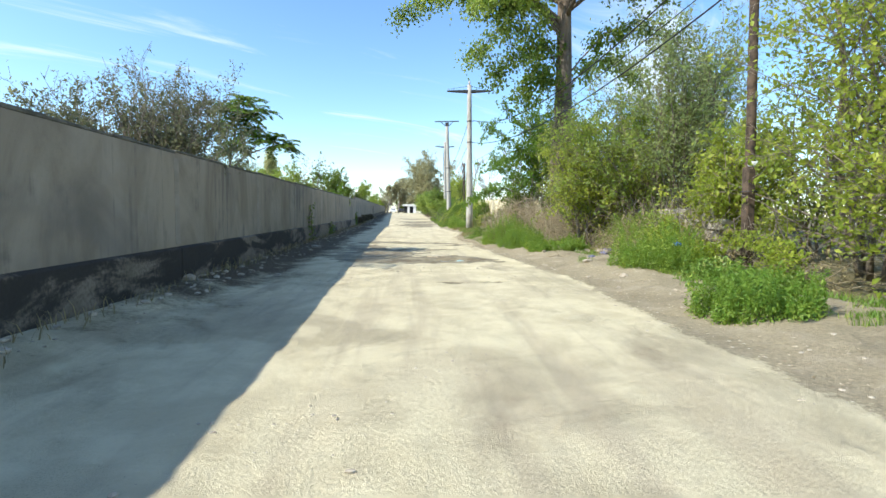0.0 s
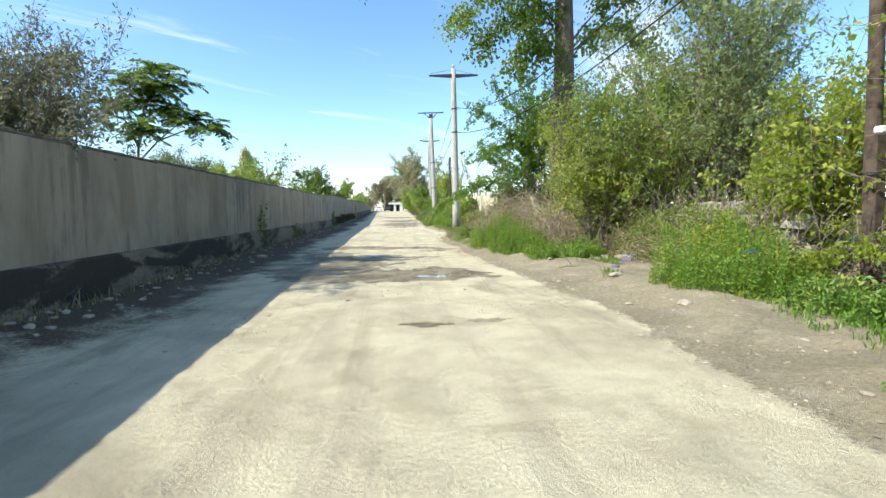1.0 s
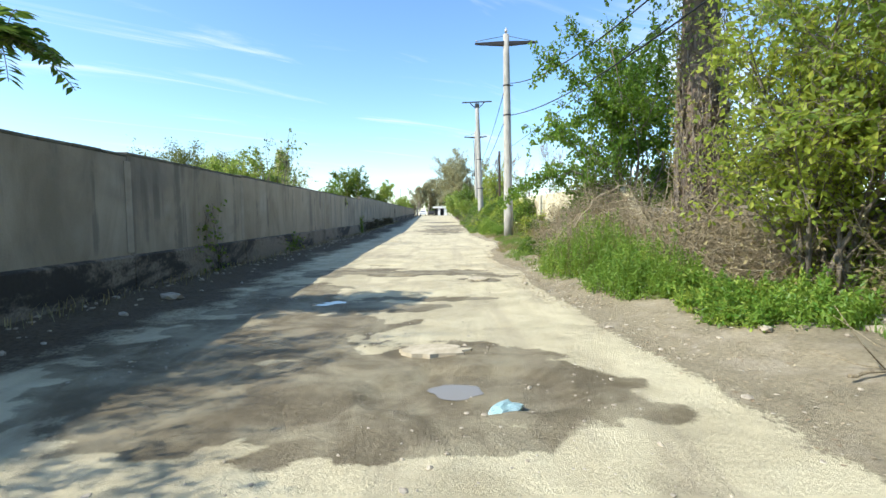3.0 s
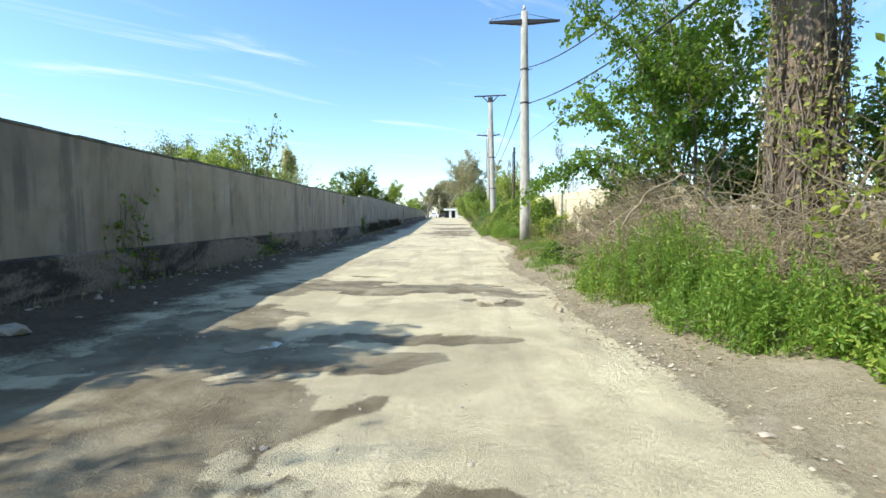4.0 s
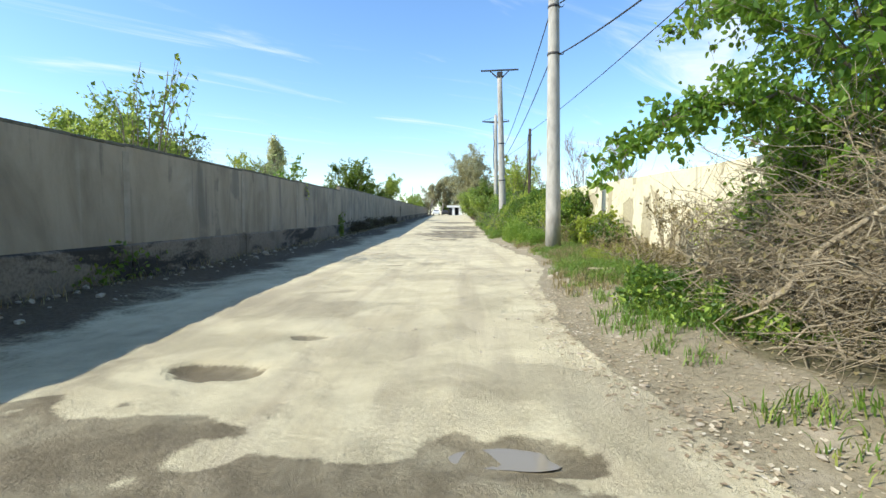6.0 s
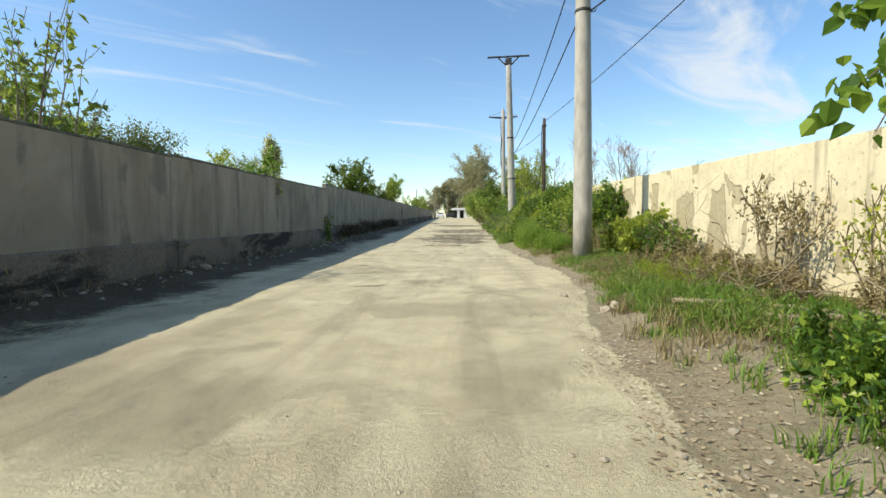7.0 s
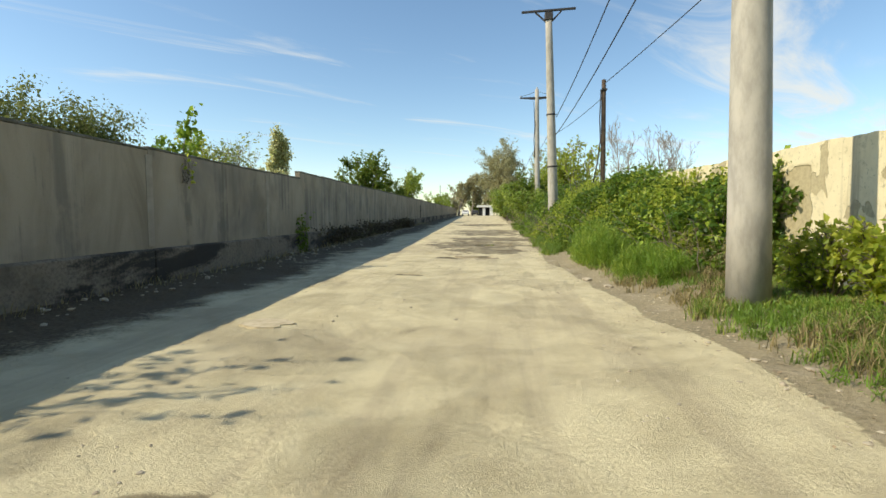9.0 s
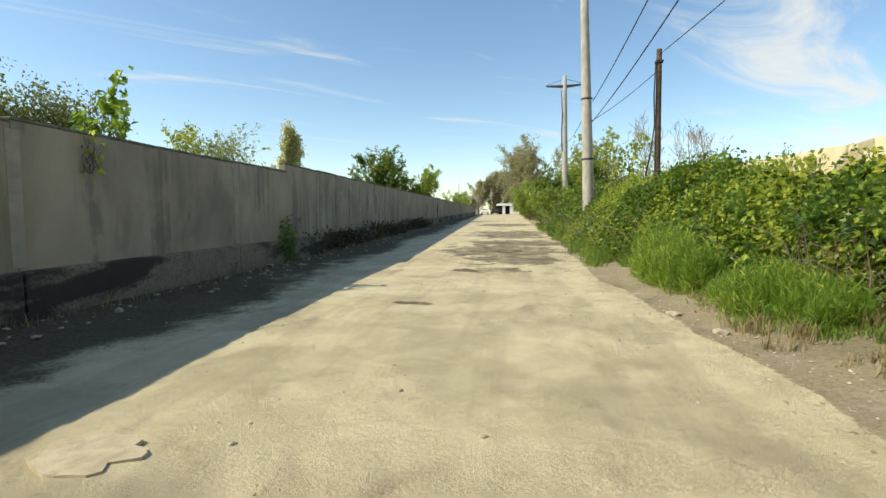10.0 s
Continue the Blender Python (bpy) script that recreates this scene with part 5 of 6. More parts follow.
shrub("bush", 0.8, 160.0, 1.1, 5.5, 2.8, 3000, 0.3, LEAF_DEEP, TWIG, "dark bush closing the lane", 167, 9)
shrub("bush", -10.8, 140.0, 1.0, 4.2, 2.2, 2500, 0.3, LEAF_OLIVE, TWIG, "green bush at the wall's end", 168, 9)
BARE = dict(levels=4, count=(12, 7, 4), ratio=(0.5, 0.45, 0.45), spread=(0.5, 0.5, 0.5), lift=(0.03, 0.10, 0.07, 0.05), first=(0.15, 0.2, 0.2), bend=0.06, thin=0.022, stem=0.95)
for k, (x, y, h) in enumerate(((24.5, 120, 15.0), (28.5, 126, 14.0), (32.5, 120, 16.3), (36.0, 122, 14.5), (20.5, 128, 13.0), (16.0, 130, 14.0), (12.0, 128, 13.0), (40.0, 135, 11.0))):
    tree("tree", x, y, 0.8, h, 0.2, 0, 0.3, LEAF_FAR, FAR_TWIG, "bare grey tree in the distance", 171 + k, BARE, group="bare trees in the distance")
shrub("bush", 48.0, 118.0, 0.8, 11.0, 3.0, 2500, 0.4, LEAF_GREY, TWIG, "pale green treetop in the distance", 181, 8)

herbs("weed_clump", blob(3.15, 31.4, 0.5, 1.3), 380, 0.5, 102, LEAF_WEED, "tall yellow-green grass below the bramble bank", 40, 0.13, 0.09, 0.10, hang=-1.3)
herbs("weed_clump", blob(3.6, 25.6, 0.9, 2.8), 260, 0.22, 103, LEAF_GRASS, "low green weeds in the verge grass", 40, 0.06, 0.14, hang=-0.9)
herbs("weed_clump", blob(3.5, 21.2, 0.9, 1.6), 220, 0.26, 104, LEAF_GRASS, "low green weeds in the verge grass", 40, 0.06, 0.14, hang=-0.9)

herbs("weed_clump", blob(4.1, 31.2, 0.5, 1.3), 150, 1.0, 109, LEAF_STRAW, "brown dried weeds in front of the bramble bank", 40, 0.05, 0.3)
brush_pile("brush_pile", 3.5, 4.4, 21.9, 22.9, 0.2, 90, 86, "low heap of pale cut stalks in the grass", 0.6, 1.0)
brush_pile("brush_pile", 4.0, 5.7, 11.2, 14.8, 1.7, 1100, 84, "dry brown stems heaped at the poplar's foot", 0.6, 0.75)

# low creeper mats that hide most of the low wall
def creeper_mat(x, y0, y1, top, count, size, leaf, label, seed):
    rng = np.random.default_rng(seed)
    cy = (y0 + y1) / 2
    root = thing("creeper", x, cy, 0, label, "creeper")
    y = rng.uniform(y0, y1, count)
    hgt = top * (0.75 + 0.5 * grain(y * 1.1, y * 0, seed))
    z = hgt * rng.beta(1.6, 1.2, count) + 0.05
    dx = -0.18 * np.abs(rng.normal(size=count)) - 0.25 * (1 - z / (top + 0.3))
    keep = grain(y * 1.5, z * 1.8, seed + 3) > -0.16
    at = np.stack((dx, y - cy, z), -1)[keep]
    v, f = leaves(rng, at, size, slim=0.6, up=0.5, hang=0.4)
    tagged(part("leaves", mesh_of("leaves", v, f, leaf), root), kind="stuff")
    lines = []
    for k in range(int((y1 - y0) * 8)):
        yy = rng.uniform(y0, y1) - cy
        pts = [(rng.uniform(-0.3, 0.0), yy + rng.normal() * 0.1 * i, top * (1 - i / 6) * rng.uniform(0.8, 1.1)) for i in range(7)]
        lines.append((pts, [0.006] * 7))
    tagged(part("runner_mat", tube_mesh("runner_mat", lines, TWIG, 3), root), kind="stuff")


creeper_mat(6.05, 6.0, 15.5, 1.5, 9000, 0.06, LEAF_STRAW, "withered brown creeper over the low wall", 201)
creeper_mat(5.75, 6.8, 13.0, 1.3, 6000, 0.06, LEAF_OLIVE, "patchy green creeper over the low wall", 202)
creeper_mat(5.9, 14.0, 20.6, 1.5, 4000, 0.07, LEAF_STRAW, "withered brown creeper over the low wall", 203)

creeper_mat(5.95, 5.6, 12.0, 1.7, 9000, 0.06, LEAF_OLIVE, "grey-green creeper curtain hanging in the bushes", 205)
creeper_mat(5.5, 2.0, 7.0, 1.3, 6000, 0.065, LEAF_YELLOW, "yellow-green creeper round the pole foot", 204)

# ---------------- grass, litter and stones along the verges ----------------


def grass(name, where, count, tall, seed, leaf, label):
    rng = np.random.default_rng(seed)
    x, y = where(rng, count)
    z = height_at(x, y)
    h = tall * rng.uniform(0.4, 1.2, count) * (1 + 0.8 * grain(x * 1.3, y * 1.3, seed))
    a = rng.uniform(0, 2 * math.pi, count)
    bend = rng.uniform(0.2, 1.1, count) * h
    w = rng.uniform(0.003, 0.007, count)
    foot = np.stack((x, y, z - 0.01), -1)
    side = np.stack((-np.sin(a), np.cos(a), a * 0), -1) * w[:, None]
    mid = foot + np.stack((np.cos(a) * bend * 0.3, np.sin(a) * bend * 0.3, h * 0.6), -1)
    tip = foot + np.stack((np.cos(a) * bend, np.sin(a) * bend, h), -1)
    verts = np.stack((foot - side, foot + side, mid + side * 0.8, tip, mid - side * 0.8), 1).reshape(-1, 3)
    i = np.arange(count)[:, None] * 5
    faces = np.concatenate((i + np.array((0, 1, 2)), i + np.array((0, 2, 4)), i + np.array((4, 2, 3))))
    tagged(new(name, mesh_of(name, verts, faces, leaf)), label, "grass", kind="stuff")


def strip(x0, x1, y0, y1, patchy=0.0, seed=5):
    """Random places in a strip beside the carriageway, x counted from its edge, thinned in patches."""
    def where(rng, count):
        y = rng.uniform(y0, y1, count * 3)
        x = edge_x(y) + x0 + (x1 - x0) * rng.beta(1.7, 1.2, count * 3) + 0.5 * grain(y * 1.3, y * 0, seed + 4)
        ok = np.nonzero(grain(x * 0.9, y * 0.9, seed) + 0.5 * grain(x * 3, y * 3, seed + 1) > patchy)[0][:count]
        ok = np.resize(ok[:max(1, count // 16)], count)
        return x[ok] + rng.normal(size=count) * 0.05, y[ok] + rng.normal(size=count) * 0.05
    return where


grass("grass", strip(0.25, 3.0, 19.5, 33.0, -0.12, 5), 48000, 0.115, 211, LEAF_GRASS, "short green and straw-coloured grass beside the lane")
grass("grass", strip(0.3, 2.2, 11.0, 20.0, -0.1, 6), 9000, 0.12, 212, LEAF_GRASS, "short grass at the foot of the weeds")
grass("grass", strip(1.0, 3.0, -1.0, 11.0, 0.08, 7), 9000, 0.10, 213, LEAF_GRASS, "tufts of grass on the bare verge")
grass("grass", strip(0.2, 1.0, 33.0, 60.0, -0.1, 8), 8000, 0.35, 214, LEAF_GRASS, "grass at the foot of the bramble bank")
grass("grass", strip(0.2, 3.0, 20.0, 33.0, -0.05, 9), 17000, 0.16, 215, LEAF_STRAW, "dry straw-coloured grass beside the lane")
grass("grass", lambda rng, n: ((lambda y: (left_x(y) + 0.12 + np.abs(rng.normal(size=n)) * 0.14, y))(rng.uniform(-2, 70, n))), 2200, 0.16, 216, LEAF_STRAW, "thin grass along the foot of the concrete wall")

rng = np.random.default_rng(221)
n = 6000
y = np.where(rng.uniform(size=n) < 0.5, rng.uniform(11, 21, n), rng.uniform(-3, 46, n))
x = edge_x(y) + rng.gamma(2.0, 0.30, n) - 0.25
z = height_at(x, y) + 0.006
v, f = leaves(rng, np.stack((x, y, z), -1), 0.042, slim=0.6, up=6.0, hang=0.0)
v[:, 2] = np.repeat(z, 4) + (v[:, 2] - np.repeat(z, 4)) * 0.35
v[:, 2] = np.maximum(v[:, 2], height_at(v[:, 0], v[:, 1]) + 0.003)
tagged(new("leaf_litter", mesh_of("leaf_litter", v, f, LEAF_BROWN)), "curled brown fallen leaves along the road edge", "leaves", kind="stuff")


def pebble(rng, s):
    bm = bmesh.new()
    bmesh.ops.create_icosphere(bm, subdivisions=1, radius=1.0)
    for w in bm.verts:
        w.co = Vector((w.co.x * s[0], w.co.y * s[1], w.co.z * s[2])) * (1 + rng.normal() * 0.13)
    return bm


base_pebble = bmesh.new()
bmesh.ops.create_icosphere(base_pebble, subdivisions=1, radius=1.0)
pv = np.array([w.co[:] for w in base_pebble.verts])
pf = np.array([[w.index for w in q.verts] for q in base_pebble.faces])
base_pebble.free()


def scatter_stones(name, x, y, size, seed, material, label, flat=0.55):
    rng = np.random.default_rng(seed)
    n = len(x)
    z = height_at(x, y)
    s = size[:, None] * rng.uniform(0.6, 1.3, (n, 3)) * np.array((1, 1, flat))
    jag = 1 + rng.normal(size=(n, len(pv), 1)) * 0.16
    a = rng.uniform(0, 6.28, n)
    p = pv[None] * s[:, None, :] * jag
    q = np.stack((p[..., 0] * np.cos(a)[:, None] - p[..., 1] * np.sin(a)[:, None], p[..., 0] * np.sin(a)[:, None] + p[..., 1] * np.cos(a)[:, None], p[..., 2]), -1)
    q += np.stack((x, y, z + size * flat * 0.35), -1)[:, None, :]
    faces = (np.arange(n)[:, None, None] * len(pv) + pf[None]).reshape(-1, 3)
    tagged(new(name, mesh_of(name, q.reshape(-1, 3), faces, material)), label, "stones", kind="stuff")


rng = np.random.default_rng(231)
n = 9000
y = rng.uniform(-3, 44, n)
x = rng.uniform(-2.6, 2.2, n)
keep = grain(x * 0.8, y * 0.5, 61) + 0.6 * grain(x * 2.2, y * 1.5, 62) > 0.12
scatter_stones("gravel", x[keep], y[keep], rng.gamma(2.0, 0.0030, n)[keep] + 0.002, 232, STONE, "loose pale gravel on the dirt road")
n = 800
y = rng.uniform(-3, 46, n)
x = edge_x(y) + rng.gamma(2.2, 0.42, n) - 0.4
scatter_stones("gravel", x, y, rng.gamma(1.6, 0.007, n) + 0.005, 233, STONE, "stones and rubble crumbs along the verge", 0.38)
n = 700
y = rng.uniform(-2, 60, n)
x = left_x(y) + np.abs(rng.normal(size=n)) * 0.35 + 0.1
scatter_stones("gravel", x, y, rng.gamma(1.8, 0.012, n) + 0.006, 234, STONE, "rubble crumbs along the foot of the concrete wall")

# single stones and slabs that stand out
rng = np.random.default_rng(241)
for x, y, sx, sy, sz, label in ((1.92, 23.3, 0.13, 0.08, 0.045, "pale flat stone on the verge"), (2.2, 22.2, 0.07, 0.09, 0.05, "brown stone on the verge"), (2.35, 22.4, 0.05, 0.07, 0.06, "dark stone on the verge"),
                                (3.3, 9.3, 0.13, 0.07, 0.04, "pale flat stone on the verge"), (3.6, 6.6, 0.16, 0.1, 0.05, "pale rubble lump on the verge"), (4.6, 9.6, 0.2, 0.14, 0.08, "pale rubble lump by the weeds"),
                                (4.3, 9.2, 0.16, 0.12, 0.06, "pale rubble lump by the weeds"), (5.0, 9.3, 0.2, 0.13, 0.1, "pale rubble lump by the weeds"), (3.5, 4.4, 0.14, 0.08, 0.04, "pale flat stone on the verge"),
                                (2.3, 30.6, 0.1, 0.07, 0.04, "pale stone on the verge"), (2.15, 31.6, 0.12, 0.08, 0.04, "pale stone on the verge"), (2.5, 13.6, 0.08, 0.06, 0.04, "pale stone on the verge"),
                                (1.75, 13.4, 0.05, 0.04, 0.05, "small white stone at the road edge"), (2.3, 15.2, 0.13, 0.06, 0.04, "broken wood-grey stone on the verge")):
    tagged(new("stone", bm_mesh("stone", pebble(rng, (sx, sy, sz)), STONE)), label, "stone").matrix_basis = pose(x, y, lay(x, y) + sz * 0.4, 0, 0, rng.uniform(0, 360))


def crust_slab(x, y, sx, sy, label, seed, high=0.035, turn=0.0):
    """A ragged plate of old hard surface that stands proud of the sand."""
    rng = np.random.default_rng(seed)
    bm = bmesh.new()
    n = 26
    ring = []
    for i in range(n):
        a = 2 * math.pi * i / n
        r = 1 + 0.22 * float(grain(math.cos(a) * 1.6 + seed, math.sin(a) * 1.6, seed)) + rng.normal() * 0.09
        ring.append((math.cos(a) * r * sx, math.sin(a) * r * sy))
    lower = [bm.verts.new((u, w, -0.05)) for u, w in ring]
    rim = [bm.verts.new((u * 0.985, w * 0.985, high)) for u, w in ring]
    inner = [bm.verts.new((u * 0.6, w * 0.6, high + 0.002)) for u, w in ring]
    mid = bm.verts.new((0, 0, high + 0.001))
    for i in range(n):
        k = (i + 1) % n
        bm.faces.new((lower[i], lower[k], rim[k], rim[i]))
        bm.faces.new((rim[i], rim[k], inner[k], inner[i]))
        bm.faces.new((inner[i], inner[k], mid))
    ob = tagged(new("crust_slab", bm_mesh("crust_slab", bm, CRUST)), label, "slab")
    ob.matrix_basis = pose(x, y, lay(x, y), 0, 0, turn)


crust_slab(-2.02, 27.4, 0.30, 0.22, "broken plate of hard surface at the shadow edge", 1, 0.016)
crust_slab(0.95, 14.05, 0.20, 0.24, "round raised patch of hard surface in the mud", 2, 0.010)
crust_slab(-0.25, 36.55, 0.55, 0.12, "ragged plate of hard surface across the road", 3, 0.018)
crust_slab(-0.1, 35.9, 0.45, 0.10, "ragged plate of hard surface across the road", 4, 0.022)
crust_slab(0.25, 9.1, 0.32, 0.16, "broken plate of hard surface by the pothole", 6, 0.022)


def puddle(x, y, sx, sy, label, seed):
    """A film of muddy water that fills the lowest part of a hollow."""
    bm = bmesh.new()
    n = 30
    level = min(lay(x + u * sx * 0.6, y + w * sy * 0.6) for u in (-1, 0, 1) for w in (-1, 0, 1)) + 0.012
    rings = []
    for share in (0.45, 1.0):
        ring = []
        for i in range(n):
            a = 2 * math.pi * i / n
            r = share * (1 + 0.5 * float(grain(math.cos(a) * 1.8 + seed * 3, math.sin(a) * 1.8, seed)))
            u, w = math.cos(a) * r * sx, math.sin(a) * r * sy
            ring.append(bm.verts.new((u, w, 0.0)))
        rings.append(ring)
    bm.faces.new(rings[0])
    for i in range(n):
        k = (i + 1) % n
        bm.faces.new((rings[0][i], rings[0][k], rings[1][k], rings[1][i]))
    ob = tagged(new("puddle", bm_mesh("puddle", bm, WATER)), label, "puddle")
    ob.matrix_basis = pose(x, y, level, 0, 0, 0)


puddle(0.42, 8.25, 0.22, 0.15, "shallow muddy puddle in a pothole", 1)
puddle(-1.45, 11.75, 0.32, 0.24, "shallow muddy puddle beside the wheel track", 4)
puddle(0.8, 15.68, 0.24, 0.10, "thin film of muddy water in the damp patch", 6)
puddle(0.1, 41.5, 0.4, 0.5, "shallow muddy puddle in a pothole", 5)


def rag(x, y, s, material, label, seed, name="rag", up=0.0):
    """A crumpled sheet lying on the ground."""
    rng = np.random.default_rng(seed)
    bm = bmesh.new()
    bmesh.ops.create_icosphere(bm, subdivisions=3, radius=1.0)
    for w in bm.verts:
        c = w.co
        k = 1 + 0.55 * float(grain(c.x * 2.3 + seed, c.y * 2.3 + c.z, seed)) + 0.3 * float(grain(c.x * 6, c.y * 6 + c.z * 3, seed + 1))
        w.co = Vector((c.x * s, c.y * s * 0.7, max(c.z, -0.3) * s * 0.42)) * k
    tagged(new(name, bm_mesh(name, bm, material)), label, "litter").matrix_basis = pose(x, y, lay(x, y) + s * 0.12 + up, 0, 0, rng.uniform(0, 360))


rag(5.25, 9.6, 0.24, GREY_RAG, "crumpled mauve-grey cloth among the weeds", 1)
rag(5.0, 9.1, 0.18, GREY_RAG, "crumpled grey-blue plastic sheet by the weeds", 2)
rag(0.72, 7.85, 0.13, TEAL_RAG, "pale teal plastic scrap in the puddle", 3)
rag(3.85, 30.9, 0.12, WHITE_BAG, "crumpled white plastic bag in the grass", 4, "plastic_bag")
rag(4.95, 5.2, 0.13, BLUE_BAG, "blue plastic bag caught in the weeds", 5, "plastic_bag", 0.45)
rag(3.3, 11.9, 0.10, WHITE_BAG, "crumpled white plastic scrap by the weeds", 6, "plastic_bag")
rag(4.15, 7.8, 0.10, GREY_RAG, "grey plastic scrap on the verge", 7)


# pale fallen boughs on the verge
def fallen(points, r, label, seed):
    rng = np.random.default_rng(seed)
    p0 = np.array(points[0], float)
    root = thing("fallen_branch", p0[0], p0[1], p0[2], label, "branch")
    pts = np.array(points, float) - p0
    u = np.linspace(0, len(pts) - 1, 14)
    line = np.stack([np.interp(u, np.arange(len(pts)), pts[:, i]) for i in range(3)], -1) + rng.normal(size=(14, 3)) * r * 0.6
    part("bough", tube_mesh("bough", [(line, np.linspace(r, r * 0.45, 14))], DRY, 7), root)
    for k in (5, 8, 11):
        d = rng.normal(size=3) * 0.3
        part("side_twig", tube_mesh("side_twig", [([line[k], line[k] + d * 0.5, line[k] + d + np.array((0, 0, 0.05))], (r * 0.4, r * 0.3, r * 0.15))], DRY, 5), root)


fallen([(2.7, 21.6, 0.25), (3.3, 21.2, 0.3), (4.0, 21.3, 0.22), (4.6, 20.9, 0.3)], 0.03, "pale bare fallen branch in the grass", 1)
fallen([(3.0, 20.6, 0.25), (3.8, 20.5, 0.34), (4.5, 20.3, 0.3)], 0.04, "pale bare fallen branch in the grass", 2)
fallen([(3.2, 15.8, 0.9), (3.7, 15.9, 1.6), (4.4, 16.0, 1.9), (5.1, 16.2, 1.7)], 0.022, "arching bare stem over the brush", 3)
fallen([(3.0, 17.4, 0.4), (3.6, 17.3, 1.1), (4.2, 17.2, 1.5), (5.2, 17.1, 1.6)], 0.03, "long pale bare stem across the brush", 4)
fallen([(4.2, 12.6, 0.4), (4.6, 12.8, 1.1), (5.0, 13.0, 1.7), (5.6, 13.4, 1.9)], 0.024, "long pale bare stem leaning on the wall", 5)
fallen([(3.1, 8.1, 0.12), (3.5, 8.2, 0.14), (3.8, 8.15, 0.12)], 0.014, "thin fallen stick on the verge", 7)

# ---------------- plants on the grey wall ----------------


def wall_plant(y, z0, z1, wide, count, size, leaf, label, seed):
    rng = np.random.default_rng(seed)
    root = thing("wall_creeper", left_x(y) + 0.02, y, 0, label, "creeper")
    lines, spots = [], []
    for k in range(int(7 + 6 * wide)):
        yy = rng.uniform(-wide, wide) * 0.5
        top = z0 + (z1 - z0) * rng.uniform(0.6, 1.0)
        pts = [np.array((0.03, yy, z0 if z0 > 0.3 else -0.1))]
        while pts[-1][2] < top:
            pts.append(pts[-1] + np.array((rng.normal() * 0.012, rng.normal() * 0.06, 0.11)))
            pts[-1][0] = max(pts[-1][0], 0.02)
        lines.append((pts, np.linspace(0.008, 0.003, len(pts))))
        spots += pts[2:]
    spots = np.array(spots)
    at = spots[rng.choice(len(spots), count)] + rng.normal(size=(count, 3)) * np.array((0.02, wide * 0.16, 0.09)) + np.array((0.04, 0, 0))
    at[:, 0] = np.maximum(at[:, 0], 0.02)
    tagged(part("runner_mat", tube_mesh("runner_mat", lines, TWIG, 3), root), kind="stuff")
    part("foliage", leaf_mesh("foliage", rng, at, size, leaf, slim=0.65, hang=0.6), root)


wall_plant(14.7, 0.2, 1.6, 0.8, 130, 0.09, LEAF_DEEP, "dark creeper climbing the concrete wall", 301)
wall_plant(36.3, 0.0, 1.35, 0.6, 230, 0.10, LEAF_DEEP, "small dark plant against the concrete wall", 303)
wall_plant(40.5, 0.0, 0.7, 6.0, 1500, 0.10, LEAF_DEAD, "low dead dark growth against the concrete wall", 305)
wall_plant(46.6, 0.0, 0.8, 6.4, 1900, 0.11, LEAF_DEAD, "low dead dark growth against the concrete wall", 306)
wall_plant(30.6, 1.75, 2.2, 0.25, 16, 0.10, LEAF_YELLOW, "yellow leaves hanging from the wall top", 307)
wall_plant(54.0, 0.0, 0.9, 9.0, 2600, 0.12, LEAF_DEAD, "low dead dark growth against the concrete wall", 308)
wall_plant(20.5, 0.0, 0.5, 1.6, 160, 0.09, LEAF_DEEP, "low dark growth against the concrete wall", 309)

# a dark upright seam post in the grey wall
bm = box_bm(0.10, 0.55, 1.9, bevel=0.02)
tagged(new("wall_post", bm_mesh("wall_post", bm, PLINTH)), "dark stained post standing against the concrete wall", "post").matrix_basis = pose(left_x(67.5) + 0.02, 67.5, float(rise(67.5)) - 0.1, 0, 0, 2.04)

# ---------------- far end: gatehouse, parked car, mast ----------------
gz0 = float(rise(149.0)) + 0.05
gate = thing("gatehouse", -1.6, 149.0, gz0, "small white gatehouse with dark openings at the lane's end", "building")
part("roof", bm_mesh("roof", box_bm(4.2, 3.0, 0.55, (0, 0, 2.1), 0.05), WHITE), gate, "white flat roof band")
for x in (-0.35, 1.55):
    part("wall", bm_mesh("wall", box_bm(0.7 if x < 0 else 0.9, 2.4, 2.1, (x, 0, 0), 0.02), WHITE), gate)
# near-black colour stands in for the shade inside the openings
part("back_wall", bm_mesh("back_wall", box_bm(3.6, 0.2, 2.08, (0.1, 1.3, 0), 0.02), DARK), gate, "back wall coloured dark as shade")
part("door", bm_mesh("door", box_bm(0.8, 0.06, 1.9, (0.55, 0.9, 0), 0.01), DARK), gate, "dark door")


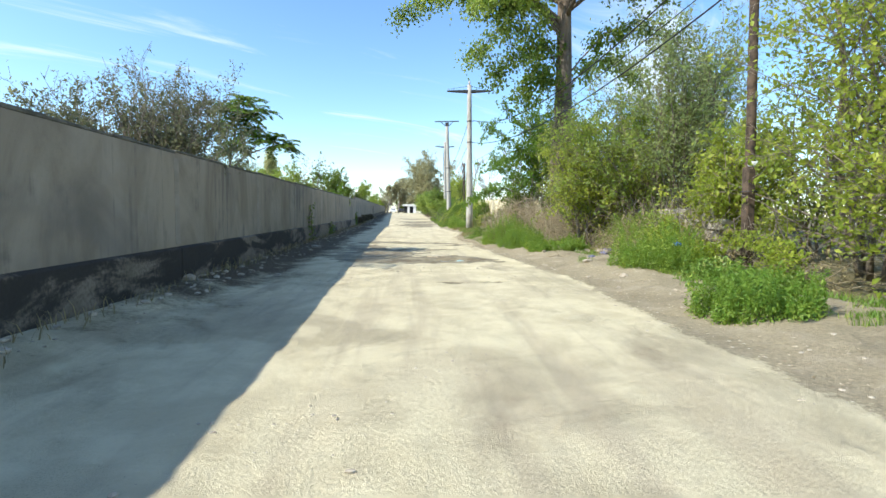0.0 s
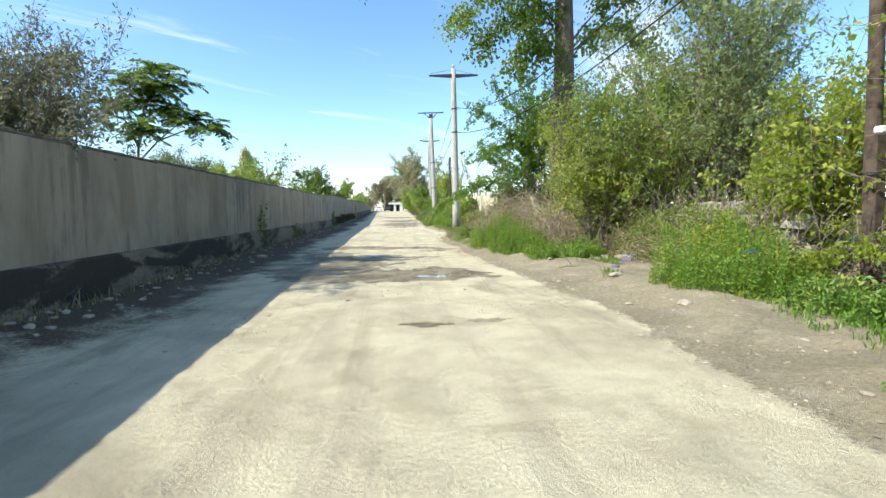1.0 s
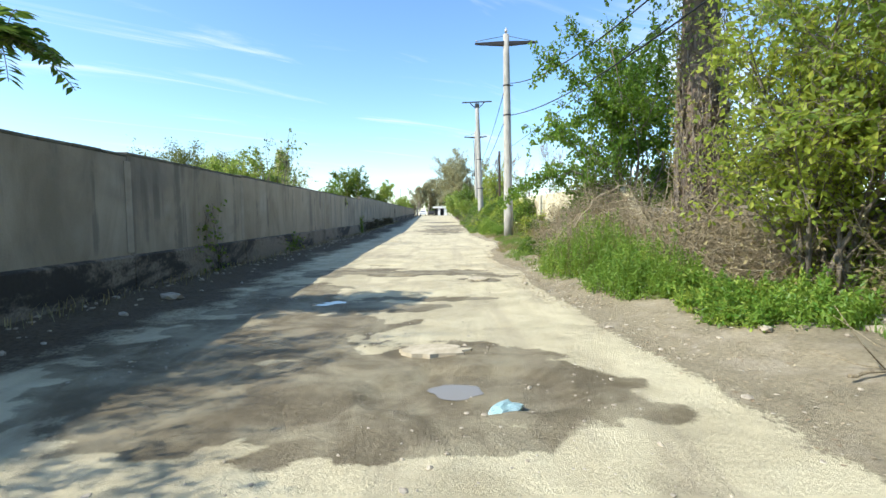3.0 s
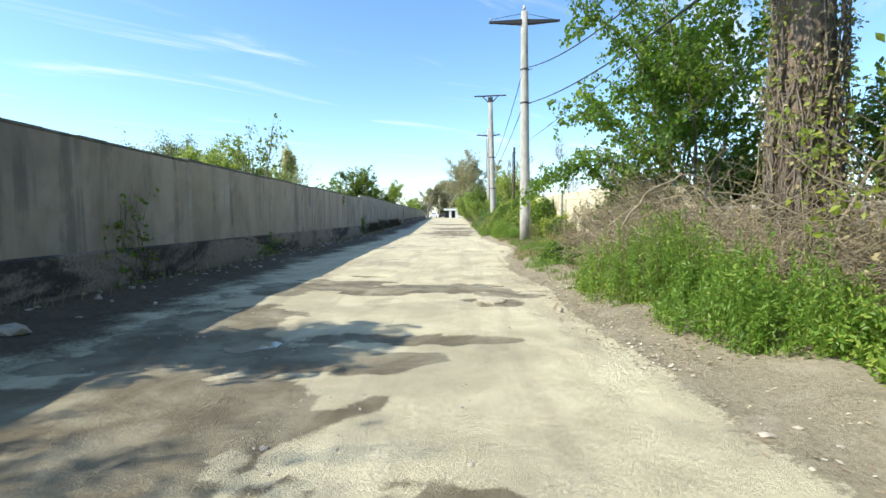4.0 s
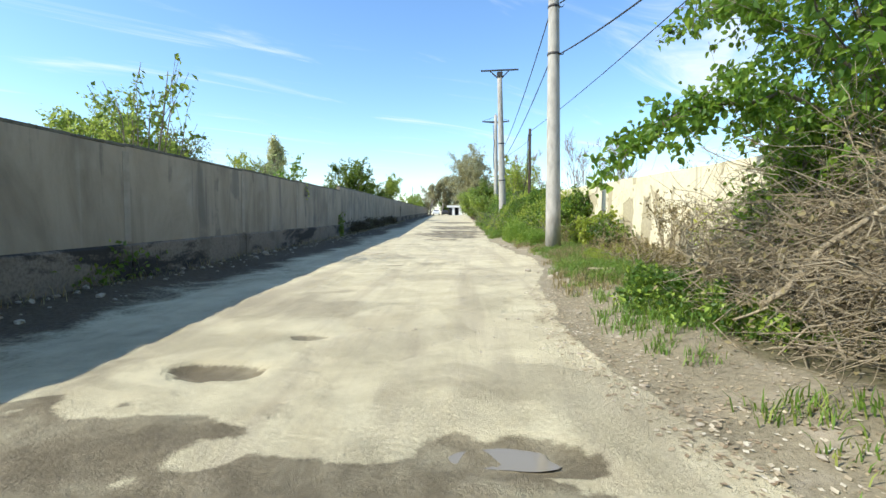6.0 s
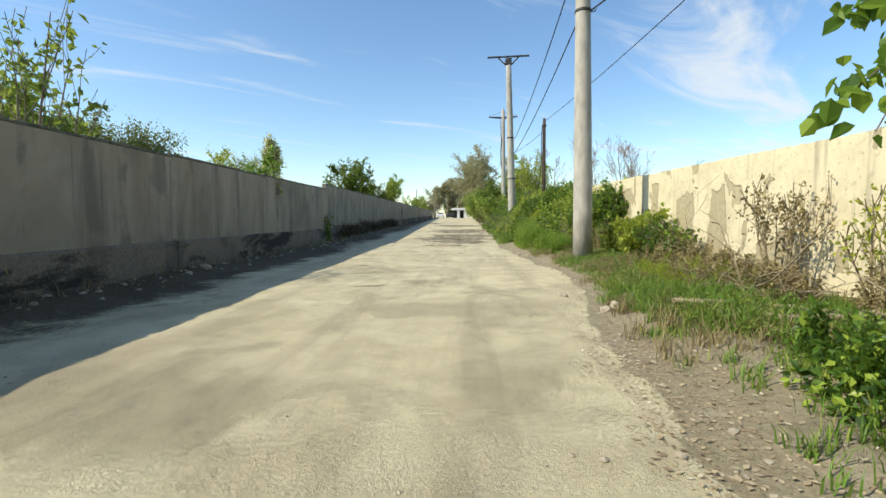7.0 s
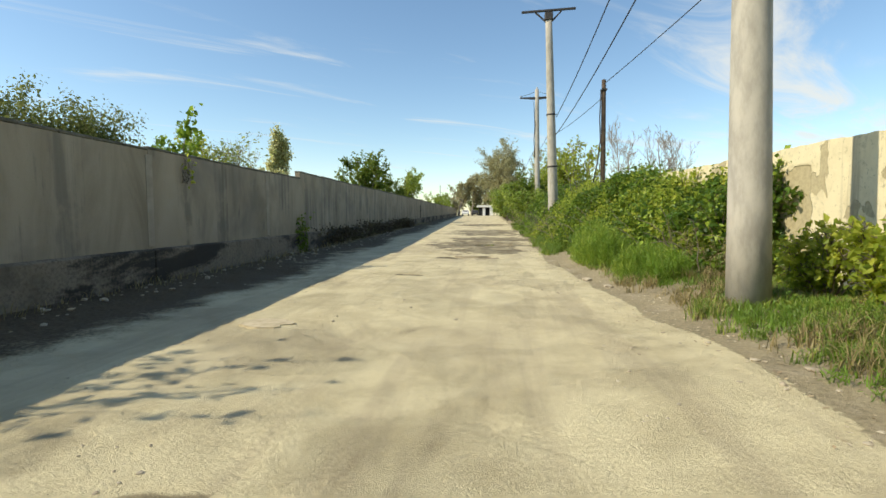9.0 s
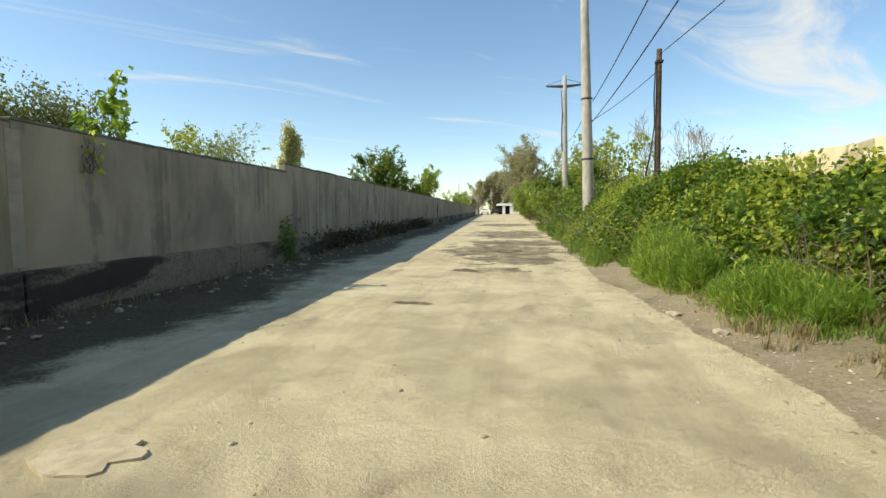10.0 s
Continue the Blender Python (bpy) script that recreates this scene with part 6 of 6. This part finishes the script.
def parked_car(x, y, turn, paint, label):
    z = float(height_at(x, min(y, 150)))
    root = thing("car", x, y, z, label, "car", turn=turn)
    bm = bmesh.new()
    side = ((-2.05, 0.35), (-2.1, 0.75), (-1.95, 0.92), (-1.2, 0.98), (-0.6, 1.42), (0.75, 1.46), (1.45, 1.0), (2.0, 0.92), (2.1, 0.6), (2.05, 0.32))
    rows = []
    for sy, pinch in ((-0.84, 0.0), (-0.80, 0.06), (0.80, 0.06), (0.84, 0.0)):
        rows.append([bm.verts.new((u, sy * (0.82 if w > 1.2 else 1.0), w + (0.0 if pinch == 0 else 0.02))) for u, w in side])
    for a, b in zip(rows, rows[1:]):
        for i in range(len(side) - 1):
            bm.faces.new((a[i], a[i + 1], b[i + 1], b[i]))
        bm.faces.new((a[-1], a[0], b[0], b[-1]))
    bm.faces.new(rows[0])
    bm.faces.new(rows[-1])
    part("body", bm_mesh("body", bm, paint), root)
    part("windscreen", bm_mesh("windscreen", box_bm(0.02, 1.2, 0.5, (0, 0, -0.25), 0.005), GLASS), root, "dark windscreen").matrix_basis = pose(-0.93, 0, 1.2, 0, 52, 0)
    part("rear_window", bm_mesh("rear_window", box_bm(0.02, 1.2, 0.5, (0, 0, -0.25), 0.005), GLASS), root, "dark rear window").matrix_basis = pose(1.14, 0, 1.24, 0, -56, 0)
    for sx in (-1.3, 1.3):
        for sy in (-0.78, 0.78):
            wheel = part("wheel", tube_mesh("wheel", [([(sx, sy - 0.09, 0.31), (sx, sy - 0.08, 0.31), (sx, sy + 0.08, 0.31), (sx, sy + 0.09, 0.31)], (0.26, 0.31, 0.31, 0.26))], RUBBER, 18), root, "black tyre")
            part("rim", tube_mesh("rim", [([(sx, sy - 0.1, 0.31), (sx, sy + 0.1, 0.31)], (0.18, 0.18))], STEEL, 14), wheel)


parked_car(-6.6, 146.0, 90, WHITE, "small white car parked by the wall")
parked_car(-4.2, 149.0, 90, DARK, "small dark car parked by the gatehouse")
mast = round_pole("mast", -13.5, 150.0, 8.0, 0.12, 0.07, 0.0, "thin dark mast beyond the wall", OLD_WOOD)
